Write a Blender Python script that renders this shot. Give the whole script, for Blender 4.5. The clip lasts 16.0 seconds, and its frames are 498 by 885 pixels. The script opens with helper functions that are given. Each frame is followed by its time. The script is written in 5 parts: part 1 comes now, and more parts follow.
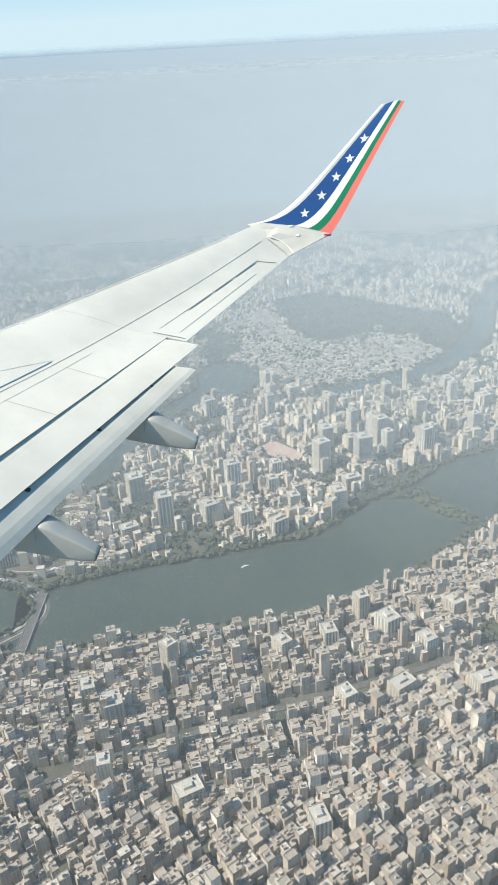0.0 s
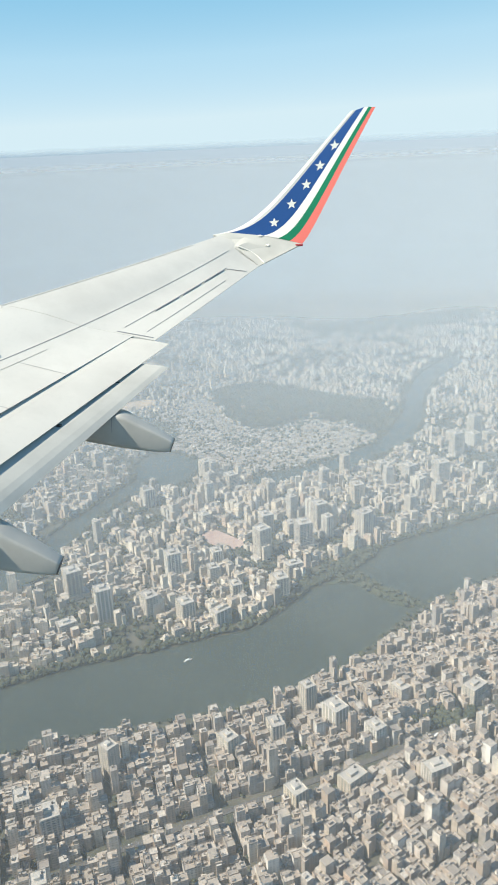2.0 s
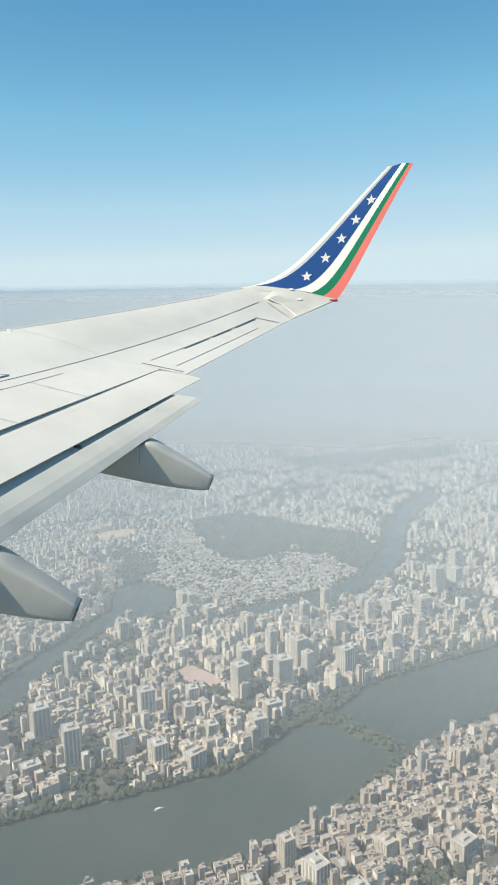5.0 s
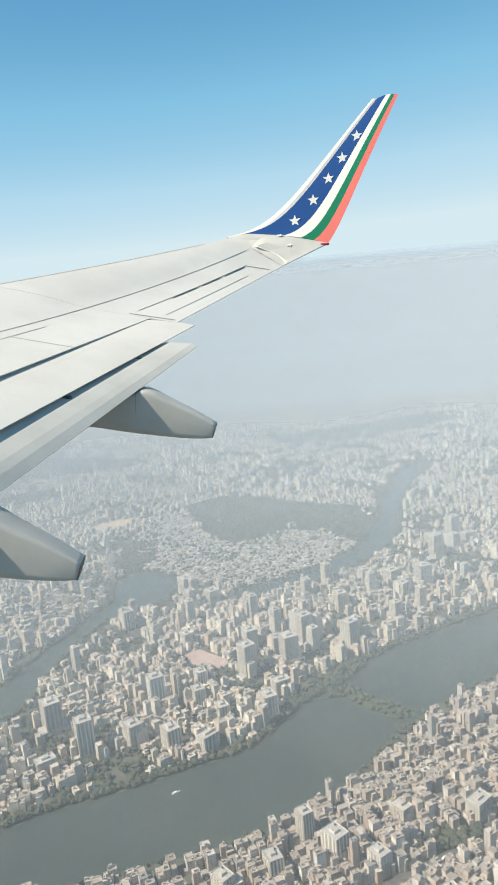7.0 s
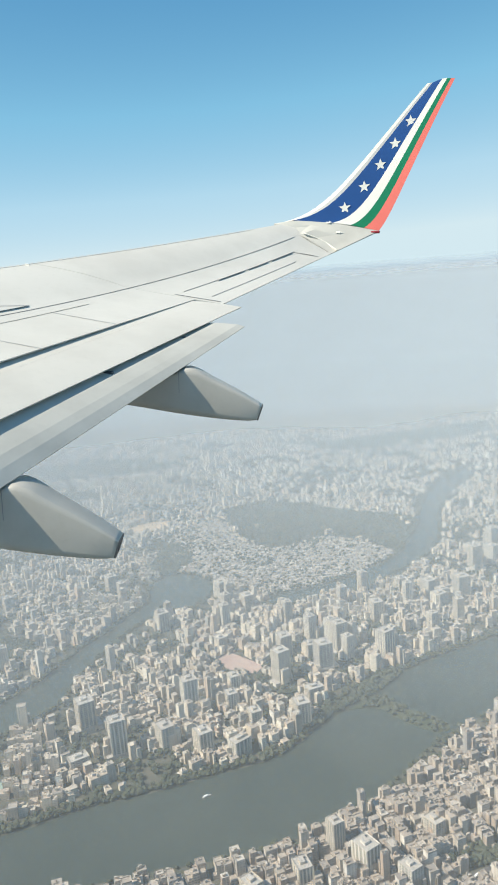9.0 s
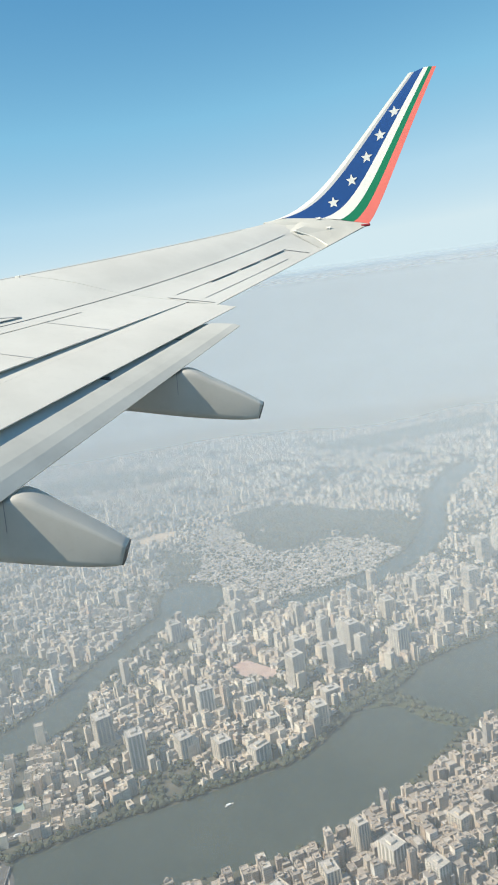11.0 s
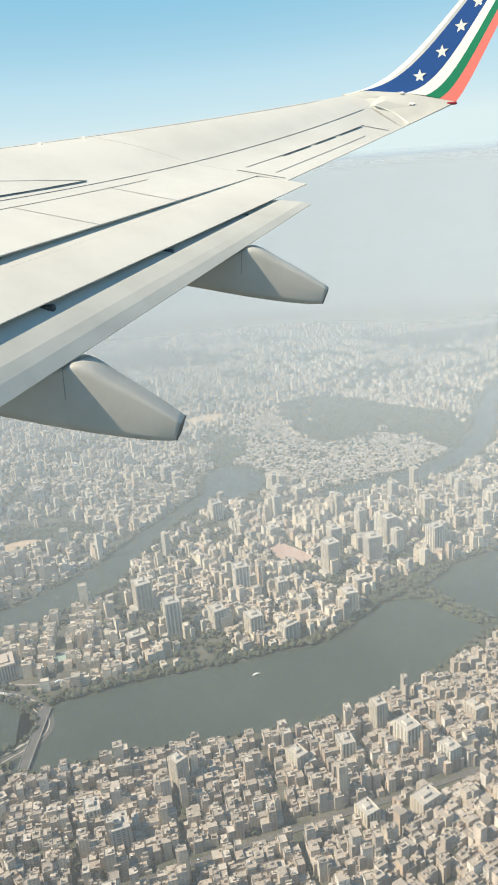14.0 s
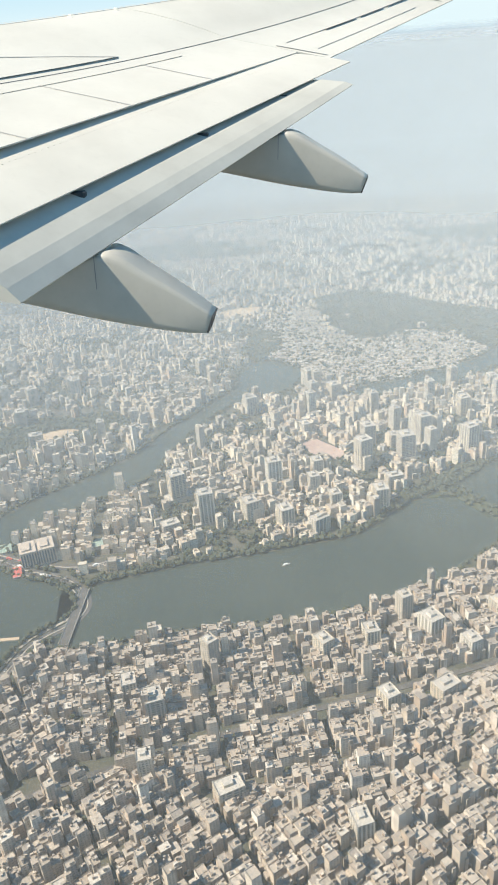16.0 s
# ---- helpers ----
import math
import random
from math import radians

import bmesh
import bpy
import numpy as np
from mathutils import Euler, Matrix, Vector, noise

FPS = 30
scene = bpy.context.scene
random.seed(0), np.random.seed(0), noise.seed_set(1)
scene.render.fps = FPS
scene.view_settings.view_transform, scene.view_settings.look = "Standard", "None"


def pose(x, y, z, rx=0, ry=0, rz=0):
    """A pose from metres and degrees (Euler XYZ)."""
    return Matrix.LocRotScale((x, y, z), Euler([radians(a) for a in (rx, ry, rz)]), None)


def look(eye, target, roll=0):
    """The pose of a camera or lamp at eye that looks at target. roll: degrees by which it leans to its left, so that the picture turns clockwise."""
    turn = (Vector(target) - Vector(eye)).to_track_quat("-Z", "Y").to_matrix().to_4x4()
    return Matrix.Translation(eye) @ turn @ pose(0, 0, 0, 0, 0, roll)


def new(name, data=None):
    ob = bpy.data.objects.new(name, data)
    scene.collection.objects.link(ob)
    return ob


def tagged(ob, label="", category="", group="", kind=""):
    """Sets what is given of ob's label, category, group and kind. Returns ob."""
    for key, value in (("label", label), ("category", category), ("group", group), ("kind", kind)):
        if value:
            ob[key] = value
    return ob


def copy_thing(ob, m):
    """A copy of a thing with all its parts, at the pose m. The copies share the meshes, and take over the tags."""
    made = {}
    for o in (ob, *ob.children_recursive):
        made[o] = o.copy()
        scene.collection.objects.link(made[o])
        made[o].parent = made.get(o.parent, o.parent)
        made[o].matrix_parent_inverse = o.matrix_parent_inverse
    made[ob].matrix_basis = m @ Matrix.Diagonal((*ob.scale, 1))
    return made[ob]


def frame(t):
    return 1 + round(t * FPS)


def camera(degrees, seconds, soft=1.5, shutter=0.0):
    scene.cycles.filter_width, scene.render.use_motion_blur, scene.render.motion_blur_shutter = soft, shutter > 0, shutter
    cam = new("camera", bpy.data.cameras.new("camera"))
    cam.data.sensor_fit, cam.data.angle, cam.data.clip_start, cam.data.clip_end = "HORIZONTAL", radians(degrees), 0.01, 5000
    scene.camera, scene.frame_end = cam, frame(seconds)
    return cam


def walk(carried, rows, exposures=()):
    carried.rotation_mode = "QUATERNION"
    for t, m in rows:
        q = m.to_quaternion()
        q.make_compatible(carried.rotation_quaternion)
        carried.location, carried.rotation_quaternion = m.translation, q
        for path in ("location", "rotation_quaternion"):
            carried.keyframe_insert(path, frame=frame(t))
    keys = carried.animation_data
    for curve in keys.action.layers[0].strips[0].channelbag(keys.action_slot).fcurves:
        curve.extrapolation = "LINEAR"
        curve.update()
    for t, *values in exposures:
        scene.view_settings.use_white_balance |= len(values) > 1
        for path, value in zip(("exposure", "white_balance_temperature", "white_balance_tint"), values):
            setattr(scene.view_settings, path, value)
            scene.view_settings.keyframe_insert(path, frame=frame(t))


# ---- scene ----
H = 650.0          # height of the aircraft window over the city
R_FAR = 4900.0     # where the haze closes the view

cam = camera(35.47, 16.0, soft=1.8)
walk(cam, [
    (0.0, pose(2.25, -3.65, H + 4.85, 62.88, 2.93, 4.51)),
    (0.5, pose(2.08, -3.46, H + 4.33, 64.35, 2.22, 0.77)),
    (1.0, pose(1.83, -3.19, H + 3.80, 65.61, -0.54, 2.45)),
    (1.5, pose(1.58, -2.92, H + 3.28, 67.62, 1.85, 0.93)),
    (2.0, pose(1.36, -2.62, H + 2.82, 69.20, 2.39, -0.16)),
    (2.5, pose(1.15, -2.32, H + 2.36, 70.79, 4.43, -2.50)),
    (3.0, pose(0.96, -2.06, H + 2.01, 72.05, 4.13, -1.35)),
    (3.5, pose(0.78, -1.80, H + 1.66, 72.56, 3.26, 0.64)),
    (3.7, pose(0.72, -1.70, H + 1.57, 73.22, 2.59, 0.72)),
    (6.0, pose(0.20, -0.72, H + 0.66, 81.02, 1.13, -1.75)),
    (6.5, pose(0.18, -0.59, H + 0.54, 78.24, 4.16, -0.08)),
    (7.0, pose(0.17, -0.46, H + 0.42, 77.37, 4.90, -2.80)),
    (7.5, pose(0.15, -0.37, H + 0.34, 70.33, 5.20, 1.43)),
    (8.0, pose(0.12, -0.28, H + 0.26, 70.69, 5.27, 1.26)),
    (8.5, pose(0.10, -0.21, H + 0.18, 74.06, 4.99, -0.06)),
    (9.0, pose(0.07, -0.13, H + 0.10, 77.99, 4.26, 0.25)),
    (9.5, pose(0.06, -0.10, H + 0.08, 78.57, 4.07, 0.32)),
    (10.0, pose(0.05, -0.07, H + 0.05, 78.31, 4.34, 0.45)),
    (10.2, pose(0.05, -0.06, H + 0.04, 77.70, 6.15, 1.39)),
    (12.5, pose(-0.01, 0.03, H - 0.03, 80.12, 9.43, -2.34)),
    (13.0, pose(-0.02, 0.03, H - 0.03, 79.78, 7.67, -2.26)),
    (13.5, pose(-0.02, 0.04, H - 0.03, 74.31, 4.91, 1.68)),
    (14.0, pose(-0.03, 0.04, H - 0.03, 70.50, 4.30, 4.38)),
    (14.5, pose(-0.03, 0.05, H - 0.04, 70.29, 4.16, 5.21)),
    (15.0, pose(-0.03, 0.05, H - 0.04, 67.17, 3.04, 4.36)),
    (15.5, pose(-0.02, 0.04, H - 0.03, 64.73, 2.84, 5.34)),
    (16.0, pose(0.01, 0.02, H - 0.03, 62.98, 4.12, 7.23)),
], exposures=[
    (0, 0.58, 6300, 3), (3.5, 0.54, 6500, 4), (6, 0.47, 6500, 4), (6.9, 0.5, 6550, 5), (7.4, 0.71, 6750, 5), (8.1, 0.71, 6800, 5), (8.6, 0.53, 6550, 4), (10.2, 0.5, 6500, 4), (12.5, 0.52, 6600, 5), (13.2, 0.54, 6700, 5), (13.8, 0.61, 7000, 5), (15, 0.67, 6950, 5), (16, 0.74, 6800, 5),
])

# ---- world and sun ----
SUN_FROM = Vector((-0.625, -0.26, 0.76)).normalized()
sky_world = bpy.data.worlds.new("sky")
scene.world = sky_world
sky_world.use_nodes = True
wn = sky_world.node_tree
wn.nodes.clear()
sky = wn.nodes.new("ShaderNodeTexSky")
sky.sky_type, sky.sun_disc = "NISHITA", False
sky.sun_elevation = math.asin(SUN_FROM.z)
sky.sun_rotation = math.atan2(SUN_FROM.x, SUN_FROM.y)
sky.altitude, sky.air_density, sky.dust_density, sky.ozone_density = 0, 0.65, 0.0, 3.0
back = wn.nodes.new("ShaderNodeBackground")
back.inputs["Strength"].default_value = 0.130
wout = wn.nodes.new("ShaderNodeOutputWorld")
# dust pales the sky towards the horizon: graded by the sky's own brightness
depth = wn.nodes.new("ShaderNodeSeparateColor")
wn.links.new(sky.outputs[0], depth.inputs[0])
share = wn.nodes.new("ShaderNodeMath")
share.operation, share.use_clamp = "DIVIDE", True
share.inputs[1].default_value = 6.0
wn.links.new(depth.outputs[0], share.inputs[0])
dusty = wn.nodes.new("ShaderNodeValToRGB")
grades = ((0.07, (0.085, 0.225, 0.44)), (0.15, (0.115, 0.34, 0.63)), (0.25, (0.26, 0.57, 0.84)), (0.43, (0.50, 0.745, 0.94)), (0.80, (0.73, 0.875, 0.97)))
while len(dusty.color_ramp.elements) < len(grades):
    dusty.color_ramp.elements.new(0.5)
for stop, (at_, tint_) in zip(dusty.color_ramp.elements, grades):
    stop.position, stop.color = at_, (*tint_, 1)
wn.links.new(share.outputs[0], dusty.inputs[0])
scale_up = wn.nodes.new("ShaderNodeMix")
scale_up.data_type, scale_up.blend_type = "RGBA", "MULTIPLY"
scale_up.inputs[0].default_value, scale_up.inputs[7].default_value = 1.0, (5, 5, 5, 1)
wn.links.new(dusty.outputs[0], scale_up.inputs[6])
wn.links.new(scale_up.outputs[2], back.inputs[0])
wn.links.new(back.outputs[0], wout.inputs[0])

sun = new("sun", bpy.data.lights.new("sun", "SUN"))
sun.data.energy, sun.data.angle, sun.data.color = 4.9, radians(0.6), (1.0, 0.88, 0.75)
sun.matrix_world = look((0, 0, 1200), Vector((0, 0, 1200)) - SUN_FROM)


# ---- materials ----
def material(name, rough=0.7, metal=0.0, spec=0.5):
    m = bpy.data.materials.new(name)
    m.use_nodes = True
    b = m.node_tree.nodes["Principled BSDF"]
    b.inputs["Roughness"].default_value, b.inputs["Metallic"].default_value = rough, metal
    b.inputs["Specular IOR Level"].default_value = spec
    return m, m.node_tree, b


def node(tree, kind, **values):
    n = tree.nodes.new("ShaderNode" + kind)
    for key, value in values.items():
        n.inputs[key.replace("_", " ")].default_value = value
    return n


def ramp(tree, source, stops):
    r = tree.nodes.new("ShaderNodeValToRGB")
    e = r.color_ramp.elements
    while len(e) < len(stops):
        e.new(0.5)
    for el, (p, c) in zip(e, stops):
        el.position, el.color = p, (*c, 1) if len(c) == 3 else c
    tree.links.new(source, r.inputs[0])
    return r.outputs[0]


def mix(tree, a, b, factor, mode="MIX"):
    m = tree.nodes.new("ShaderNodeMix")
    m.data_type, m.blend_type = "RGBA", mode
    for value, socket in ((factor, m.inputs[0]), (a, m.inputs[6]), (b, m.inputs[7])):
        if hasattr(value, "is_output"):
            tree.links.new(value, socket)
        elif isinstance(value, tuple):
            socket.default_value = (*value, 1)
        else:
            socket.default_value = value
    return m.outputs[2]


def maths(tree, op, a, b=0.0, clamp=False):
    m = tree.nodes.new("ShaderNodeMath")
    m.operation, m.use_clamp = op, clamp
    for value, socket in ((a, m.inputs[0]), (b, m.inputs[1])):
        if hasattr(value, "is_output"):
            tree.links.new(value, socket)
        else:
            socket.default_value = value
    return m.outputs[0]


def noise_of(tree, scale, detail=4.0, where=None, rough=0.55):
    n = node(tree, "TexNoise", Scale=scale, Detail=detail, Roughness=rough)
    n.noise_dimensions = "3D"
    if where is None:
        where = tree.nodes.new("ShaderNodeNewGeometry").outputs["Position"]
    tree.links.new(where, n.inputs["Vector"])
    return n.outputs["Fac"]


def bump(tree, shader, height, strength, distance=0.02):
    b = node(tree, "Bump", Strength=strength, Distance=distance)
    tree.links.new(height, b.inputs["Height"])
    tree.links.new(b.outputs[0], shader.inputs["Normal"])


def painted(name, colour, rough=0.45, grain=0.12, scale=0.9, spec=0.5):
    """Smooth aircraft paint with faint streaks and grime."""
    m, t, b = material(name, rough, 0.0, spec)
    c2 = tuple(v * (1 - grain) for v in colour)
    big = noise_of(t, scale, 5)
    fine = noise_of(t, scale * 14, 3)
    c = mix(t, colour, c2, ramp(t, big, [(0.42, (0, 0, 0)), (0.68, (1, 1, 1))]))
    c = mix(t, c, tuple(v * 0.8 for v in colour), maths(t, "MULTIPLY", ramp(t, fine, [(0.55, (0, 0, 0)), (0.8, (1, 1, 1))]), 0.25))
    t.links.new(c, b.inputs["Base Color"])
    t.links.new(maths(t, "MULTIPLY_ADD", big, 0.25), b.inputs["Roughness"])
    r = t.nodes[-1]
    r.inputs[2].default_value = rough - 0.1
    bump(t, b, fine, 0.05, 0.004)
    return m


WING_GREY = painted("wing_grey_paint", (0.63, 0.615, 0.565), 0.42)
WING_PALE = painted("wing_pale_paint", (0.63, 0.61, 0.555), 0.4)
FLAP_GREY = painted("flap_grey_paint", (0.51, 0.505, 0.465), 0.45, 0.15, 1.4)
FAIRING_GREY = painted("fairing_grey_paint", (0.47, 0.455, 0.415), 0.42, 0.15, 1.6)
SEAM = painted("seam_sealant", (0.20, 0.21, 0.23), 0.7)
JOINT = painted("joint_paint", (0.42, 0.42, 0.41), 0.6)
JOINT_PALE = painted("pale_joint_paint", (0.50, 0.50, 0.49), 0.45)
RUBBER = painted("dark_rubber", (0.05, 0.055, 0.06), 0.7)
# blue-grey that paints sky-lit shade into gaps and the inboard flap
COVE_SHADE = painted("cove_shade_blue", (0.40, 0.45, 0.50), 0.5)
NAVY = painted("navy_paint", (0.022, 0.075, 0.24), 0.35, 0.1)
WHITE = painted("white_paint", (0.82, 0.80, 0.73), 0.35, 0.06)
GREEN = painted("green_paint", (0.02, 0.21, 0.10), 0.35, 0.1)
RED = painted("red_paint", (0.80, 0.19, 0.15), 0.35, 0.1)
RED_DARK = painted("dark_red_paint", (0.30, 0.03, 0.04), 0.4)


def wall_paint(name, tints, roof, random_from="island", bands=True):
    """Rendered concrete: a tint for each block, stained roofs, rows of windows."""
    m, t, b = material(name, 0.85, 0.0, 0.25)
    geo = t.nodes.new("ShaderNodeNewGeometry")
    if random_from == "island":
        rnd = geo.outputs["Random Per Island"]
    else:
        rnd = t.nodes.new("ShaderNodeObjectInfo").outputs["Random"]
    base = ramp(t, rnd, [(i / (len(tints) - 1), c) for i, c in enumerate(tints)])
    base = mix(t, base, (0.49, 0.47, 0.43), 0.16)   # haze put into the colour: every wall drawn towards pale grey
    split = t.nodes.new("ShaderNodeSeparateXYZ")
    t.links.new(geo.outputs["Position"], split.inputs[0])
    stain = noise_of(t, 0.09, 5)
    fine = noise_of(t, 0.6, 4)
    base = mix(t, base, (0.20, 0.18, 0.16), maths(t, "MULTIPLY", ramp(t, stain, [(0.45, (0, 0, 0)), (0.75, (1, 1, 1))]), 0.45))
    if bands:
        floor = maths(t, "FRACT", maths(t, "DIVIDE", split.outputs["Z"], 3.1))
        row = maths(t, "MULTIPLY", maths(t, "GREATER_THAN", floor, 0.38), maths(t, "LESS_THAN", floor, 0.78))
        along = maths(t, "ADD", maths(t, "MULTIPLY", split.outputs["X"], 0.77), maths(t, "MULTIPLY", split.outputs["Y"], 0.71))
        col = maths(t, "GREATER_THAN", maths(t, "FRACT", maths(t, "DIVIDE", along, 3.4)), 0.48)
        hole = maths(t, "MULTIPLY", row, col)
        base = mix(t, base, (0.045, 0.05, 0.055), maths(t, "MULTIPLY", hole, 0.5))
    nsplit = t.nodes.new("ShaderNodeSeparateXYZ")
    t.links.new(geo.outputs["Normal"], nsplit.inputs[0])
    flat = maths(t, "GREATER_THAN", nsplit.outputs["Z"], 0.6)
    top = ramp(t, maths(t, "FRACT", maths(t, "MULTIPLY", rnd, 7.3)), [(i / (len(roof) - 1), c) for i, c in enumerate(roof)])
    # roofs get the same haze grey mixed into their colour
    top = mix(t, top, (0.46, 0.44, 0.40), 0.18)
    top = mix(t, top, (0.19, 0.185, 0.18), maths(t, "MULTIPLY", ramp(t, fine, [(0.45, (0, 0, 0)), (0.7, (1, 1, 1))]), 0.6))
    t.links.new(mix(t, base, top, flat), b.inputs["Base Color"])
    return m


OLD_WALLS = [(0.36, 0.27, 0.20), (0.56, 0.48, 0.39), (0.26, 0.21, 0.17), (0.70, 0.63, 0.54), (0.33, 0.28, 0.25), (0.46, 0.33, 0.24), (0.78, 0.74, 0.68), (0.24, 0.22, 0.21), (0.58, 0.50, 0.41), (0.40, 0.31, 0.24)]
OLD_ROOFS = [(0.30, 0.25, 0.21), (0.18, 0.15, 0.13), (0.42, 0.36, 0.30), (0.25, 0.21, 0.17), (0.33, 0.27, 0.22), (0.52, 0.48, 0.43)]
NEW_WALLS = [(0.82, 0.72, 0.56), (0.50, 0.41, 0.31), (0.86, 0.80, 0.68), (0.34, 0.28, 0.22), (0.74, 0.64, 0.50), (0.48, 0.34, 0.25), (0.80, 0.72, 0.58), (0.30, 0.32, 0.33), (0.64, 0.53, 0.40), (0.84, 0.80, 0.74)]
NEW_ROOFS = [(0.50, 0.43, 0.34), (0.24, 0.20, 0.17), (0.66, 0.59, 0.48), (0.20, 0.17, 0.15), (0.43, 0.34, 0.26), (0.38, 0.32, 0.26), (0.58, 0.53, 0.45)]
OLD_BLOCKS = wall_paint("worn_stucco_blocks", OLD_WALLS, OLD_ROOFS)
NEW_BLOCKS = wall_paint("pale_plaster_blocks", NEW_WALLS, NEW_ROOFS)
HOUSE = wall_paint("stuccoed_house", OLD_WALLS, OLD_ROOFS, "object")
TIN = wall_paint("tin_shacks", [(0.45, 0.42, 0.38), (0.30, 0.26, 0.22), (0.55, 0.52, 0.48)],
                 [(0.42, 0.37, 0.31), (0.27, 0.22, 0.18), (0.60, 0.56, 0.50), (0.22, 0.18, 0.15), (0.36, 0.28, 0.22)], bands=False)
TOWER_WALL = wall_paint("tower_plaster", [(0.70, 0.62, 0.50), (0.52, 0.44, 0.34), (0.74, 0.70, 0.62), (0.42, 0.38, 0.34), (0.66, 0.56, 0.42)],
                        [(0.45, 0.42, 0.38), (0.38, 0.35, 0.32)], "object", bands=False)
BRICK_WALL = wall_paint("terracotta_plaster", [(0.45, 0.38, 0.31), (0.50, 0.42, 0.34)], [(0.48, 0.39, 0.32), (0.46, 0.38, 0.31)], "object", bands=False)


def plain(name, c1, c2, scale, rough=0.85, fine=0.4, spec=0.3):
    m, t, b = material(name, rough, 0.0, spec)
    c = mix(t, c1, c2, ramp(t, noise_of(t, scale, 6), [(0.35, (0, 0, 0)), (0.65, (1, 1, 1))]))
    c = mix(t, c, tuple(v * 0.55 for v in c1), maths(t, "MULTIPLY", ramp(t, noise_of(t, scale * 11, 4), [(0.5, (0, 0, 0)), (0.72, (1, 1, 1))]), fine))
    t.links.new(c, b.inputs["Base Color"])
    return m


EARTH = plain("dusty_ground", (0.115, 0.108, 0.088), (0.062, 0.068, 0.048), 0.03)
ASPHALT = plain("asphalt", (0.085, 0.082, 0.08), (0.12, 0.115, 0.11), 0.05)
PAVING = plain("pale_paving", (0.40, 0.36, 0.31), (0.32, 0.29, 0.25), 0.06)
SAND = plain("bare_sand", (0.52, 0.40, 0.28), (0.42, 0.33, 0.24), 0.03)
CLAY = plain("red_court", (0.46, 0.36, 0.31), (0.40, 0.28, 0.24), 0.03)
TURF = plain("turf", (0.05, 0.065, 0.035), (0.085, 0.088, 0.05), 0.03)
CONCRETE = plain("concrete", (0.50, 0.48, 0.44), (0.40, 0.38, 0.35), 0.1)
STEEL_WHITE = plain("white_steel", (0.74, 0.73, 0.70), (0.66, 0.65, 0.62), 0.2, 0.5)
RED_ROOF = plain("red_sheet_roof", (0.50, 0.13, 0.11), (0.42, 0.12, 0.10), 0.1)
GREEN_ROOF = plain("green_sheet_roof", (0.25, 0.33, 0.28), (0.29, 0.35, 0.31), 0.1)
TANK = plain("tank_plastic", (0.05, 0.05, 0.055), (0.09, 0.09, 0.09), 0.3, 0.5)
CAR_WHITE = plain("car_white", (0.75, 0.75, 0.74), (0.7, 0.7, 0.7), 0.3, 0.3)
CAR_DARK = plain("car_dark", (0.05, 0.05, 0.055), (0.08, 0.08, 0.08), 0.3, 0.3)

GLASS, gt, gb = material("dark_window_glass", 0.12, 0.0, 0.6)
gt.links.new(mix(gt, (0.07, 0.085, 0.095), (0.12, 0.13, 0.135), noise_of(gt, 0.3)), gb.inputs["Base Color"])

WATER, wt, wb = material("green_lake_water", 0.2, 0.0, 0.24)
wt.links.new(mix(wt, (0.042, 0.054, 0.045), (0.060, 0.070, 0.057), ramp(wt, noise_of(wt, 0.006, 5), [(0.35, (0, 0, 0)), (0.7, (1, 1, 1))])), wb.inputs["Base Color"])
bump(wt, wb, noise_of(wt, 0.35, 5), 0.35, 0.4)

LEAVES, lt, lb = material("dusty_foliage", 0.8, 0.0, 0.2)
lgeo = lt.nodes.new("ShaderNodeNewGeometry")
leaf = ramp(lt, lgeo.outputs["Random Per Island"], [(0, (0.046, 0.056, 0.038)), (0.5, (0.062, 0.072, 0.046)), (1, (0.085, 0.088, 0.058))])
lt.links.new(mix(lt, leaf, (0.032, 0.04, 0.026), maths(lt, "MULTIPLY", ramp(lt, noise_of(lt, 0.7, 4), [(0.4, (0, 0, 0)), (0.7, (1, 1, 1))]), 0.6)), lb.inputs["Base Color"])
BARK = plain("bark", (0.12, 0.09, 0.07), (0.16, 0.13, 0.10), 0.8)

# painted haze: thin see-through bowls round the eye, opacity graded towards the horizon
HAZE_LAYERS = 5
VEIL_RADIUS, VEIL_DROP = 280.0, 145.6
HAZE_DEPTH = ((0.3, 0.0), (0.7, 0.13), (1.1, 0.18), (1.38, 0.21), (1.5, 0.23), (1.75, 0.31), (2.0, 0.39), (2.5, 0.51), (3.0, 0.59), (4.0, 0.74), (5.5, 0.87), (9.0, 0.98))


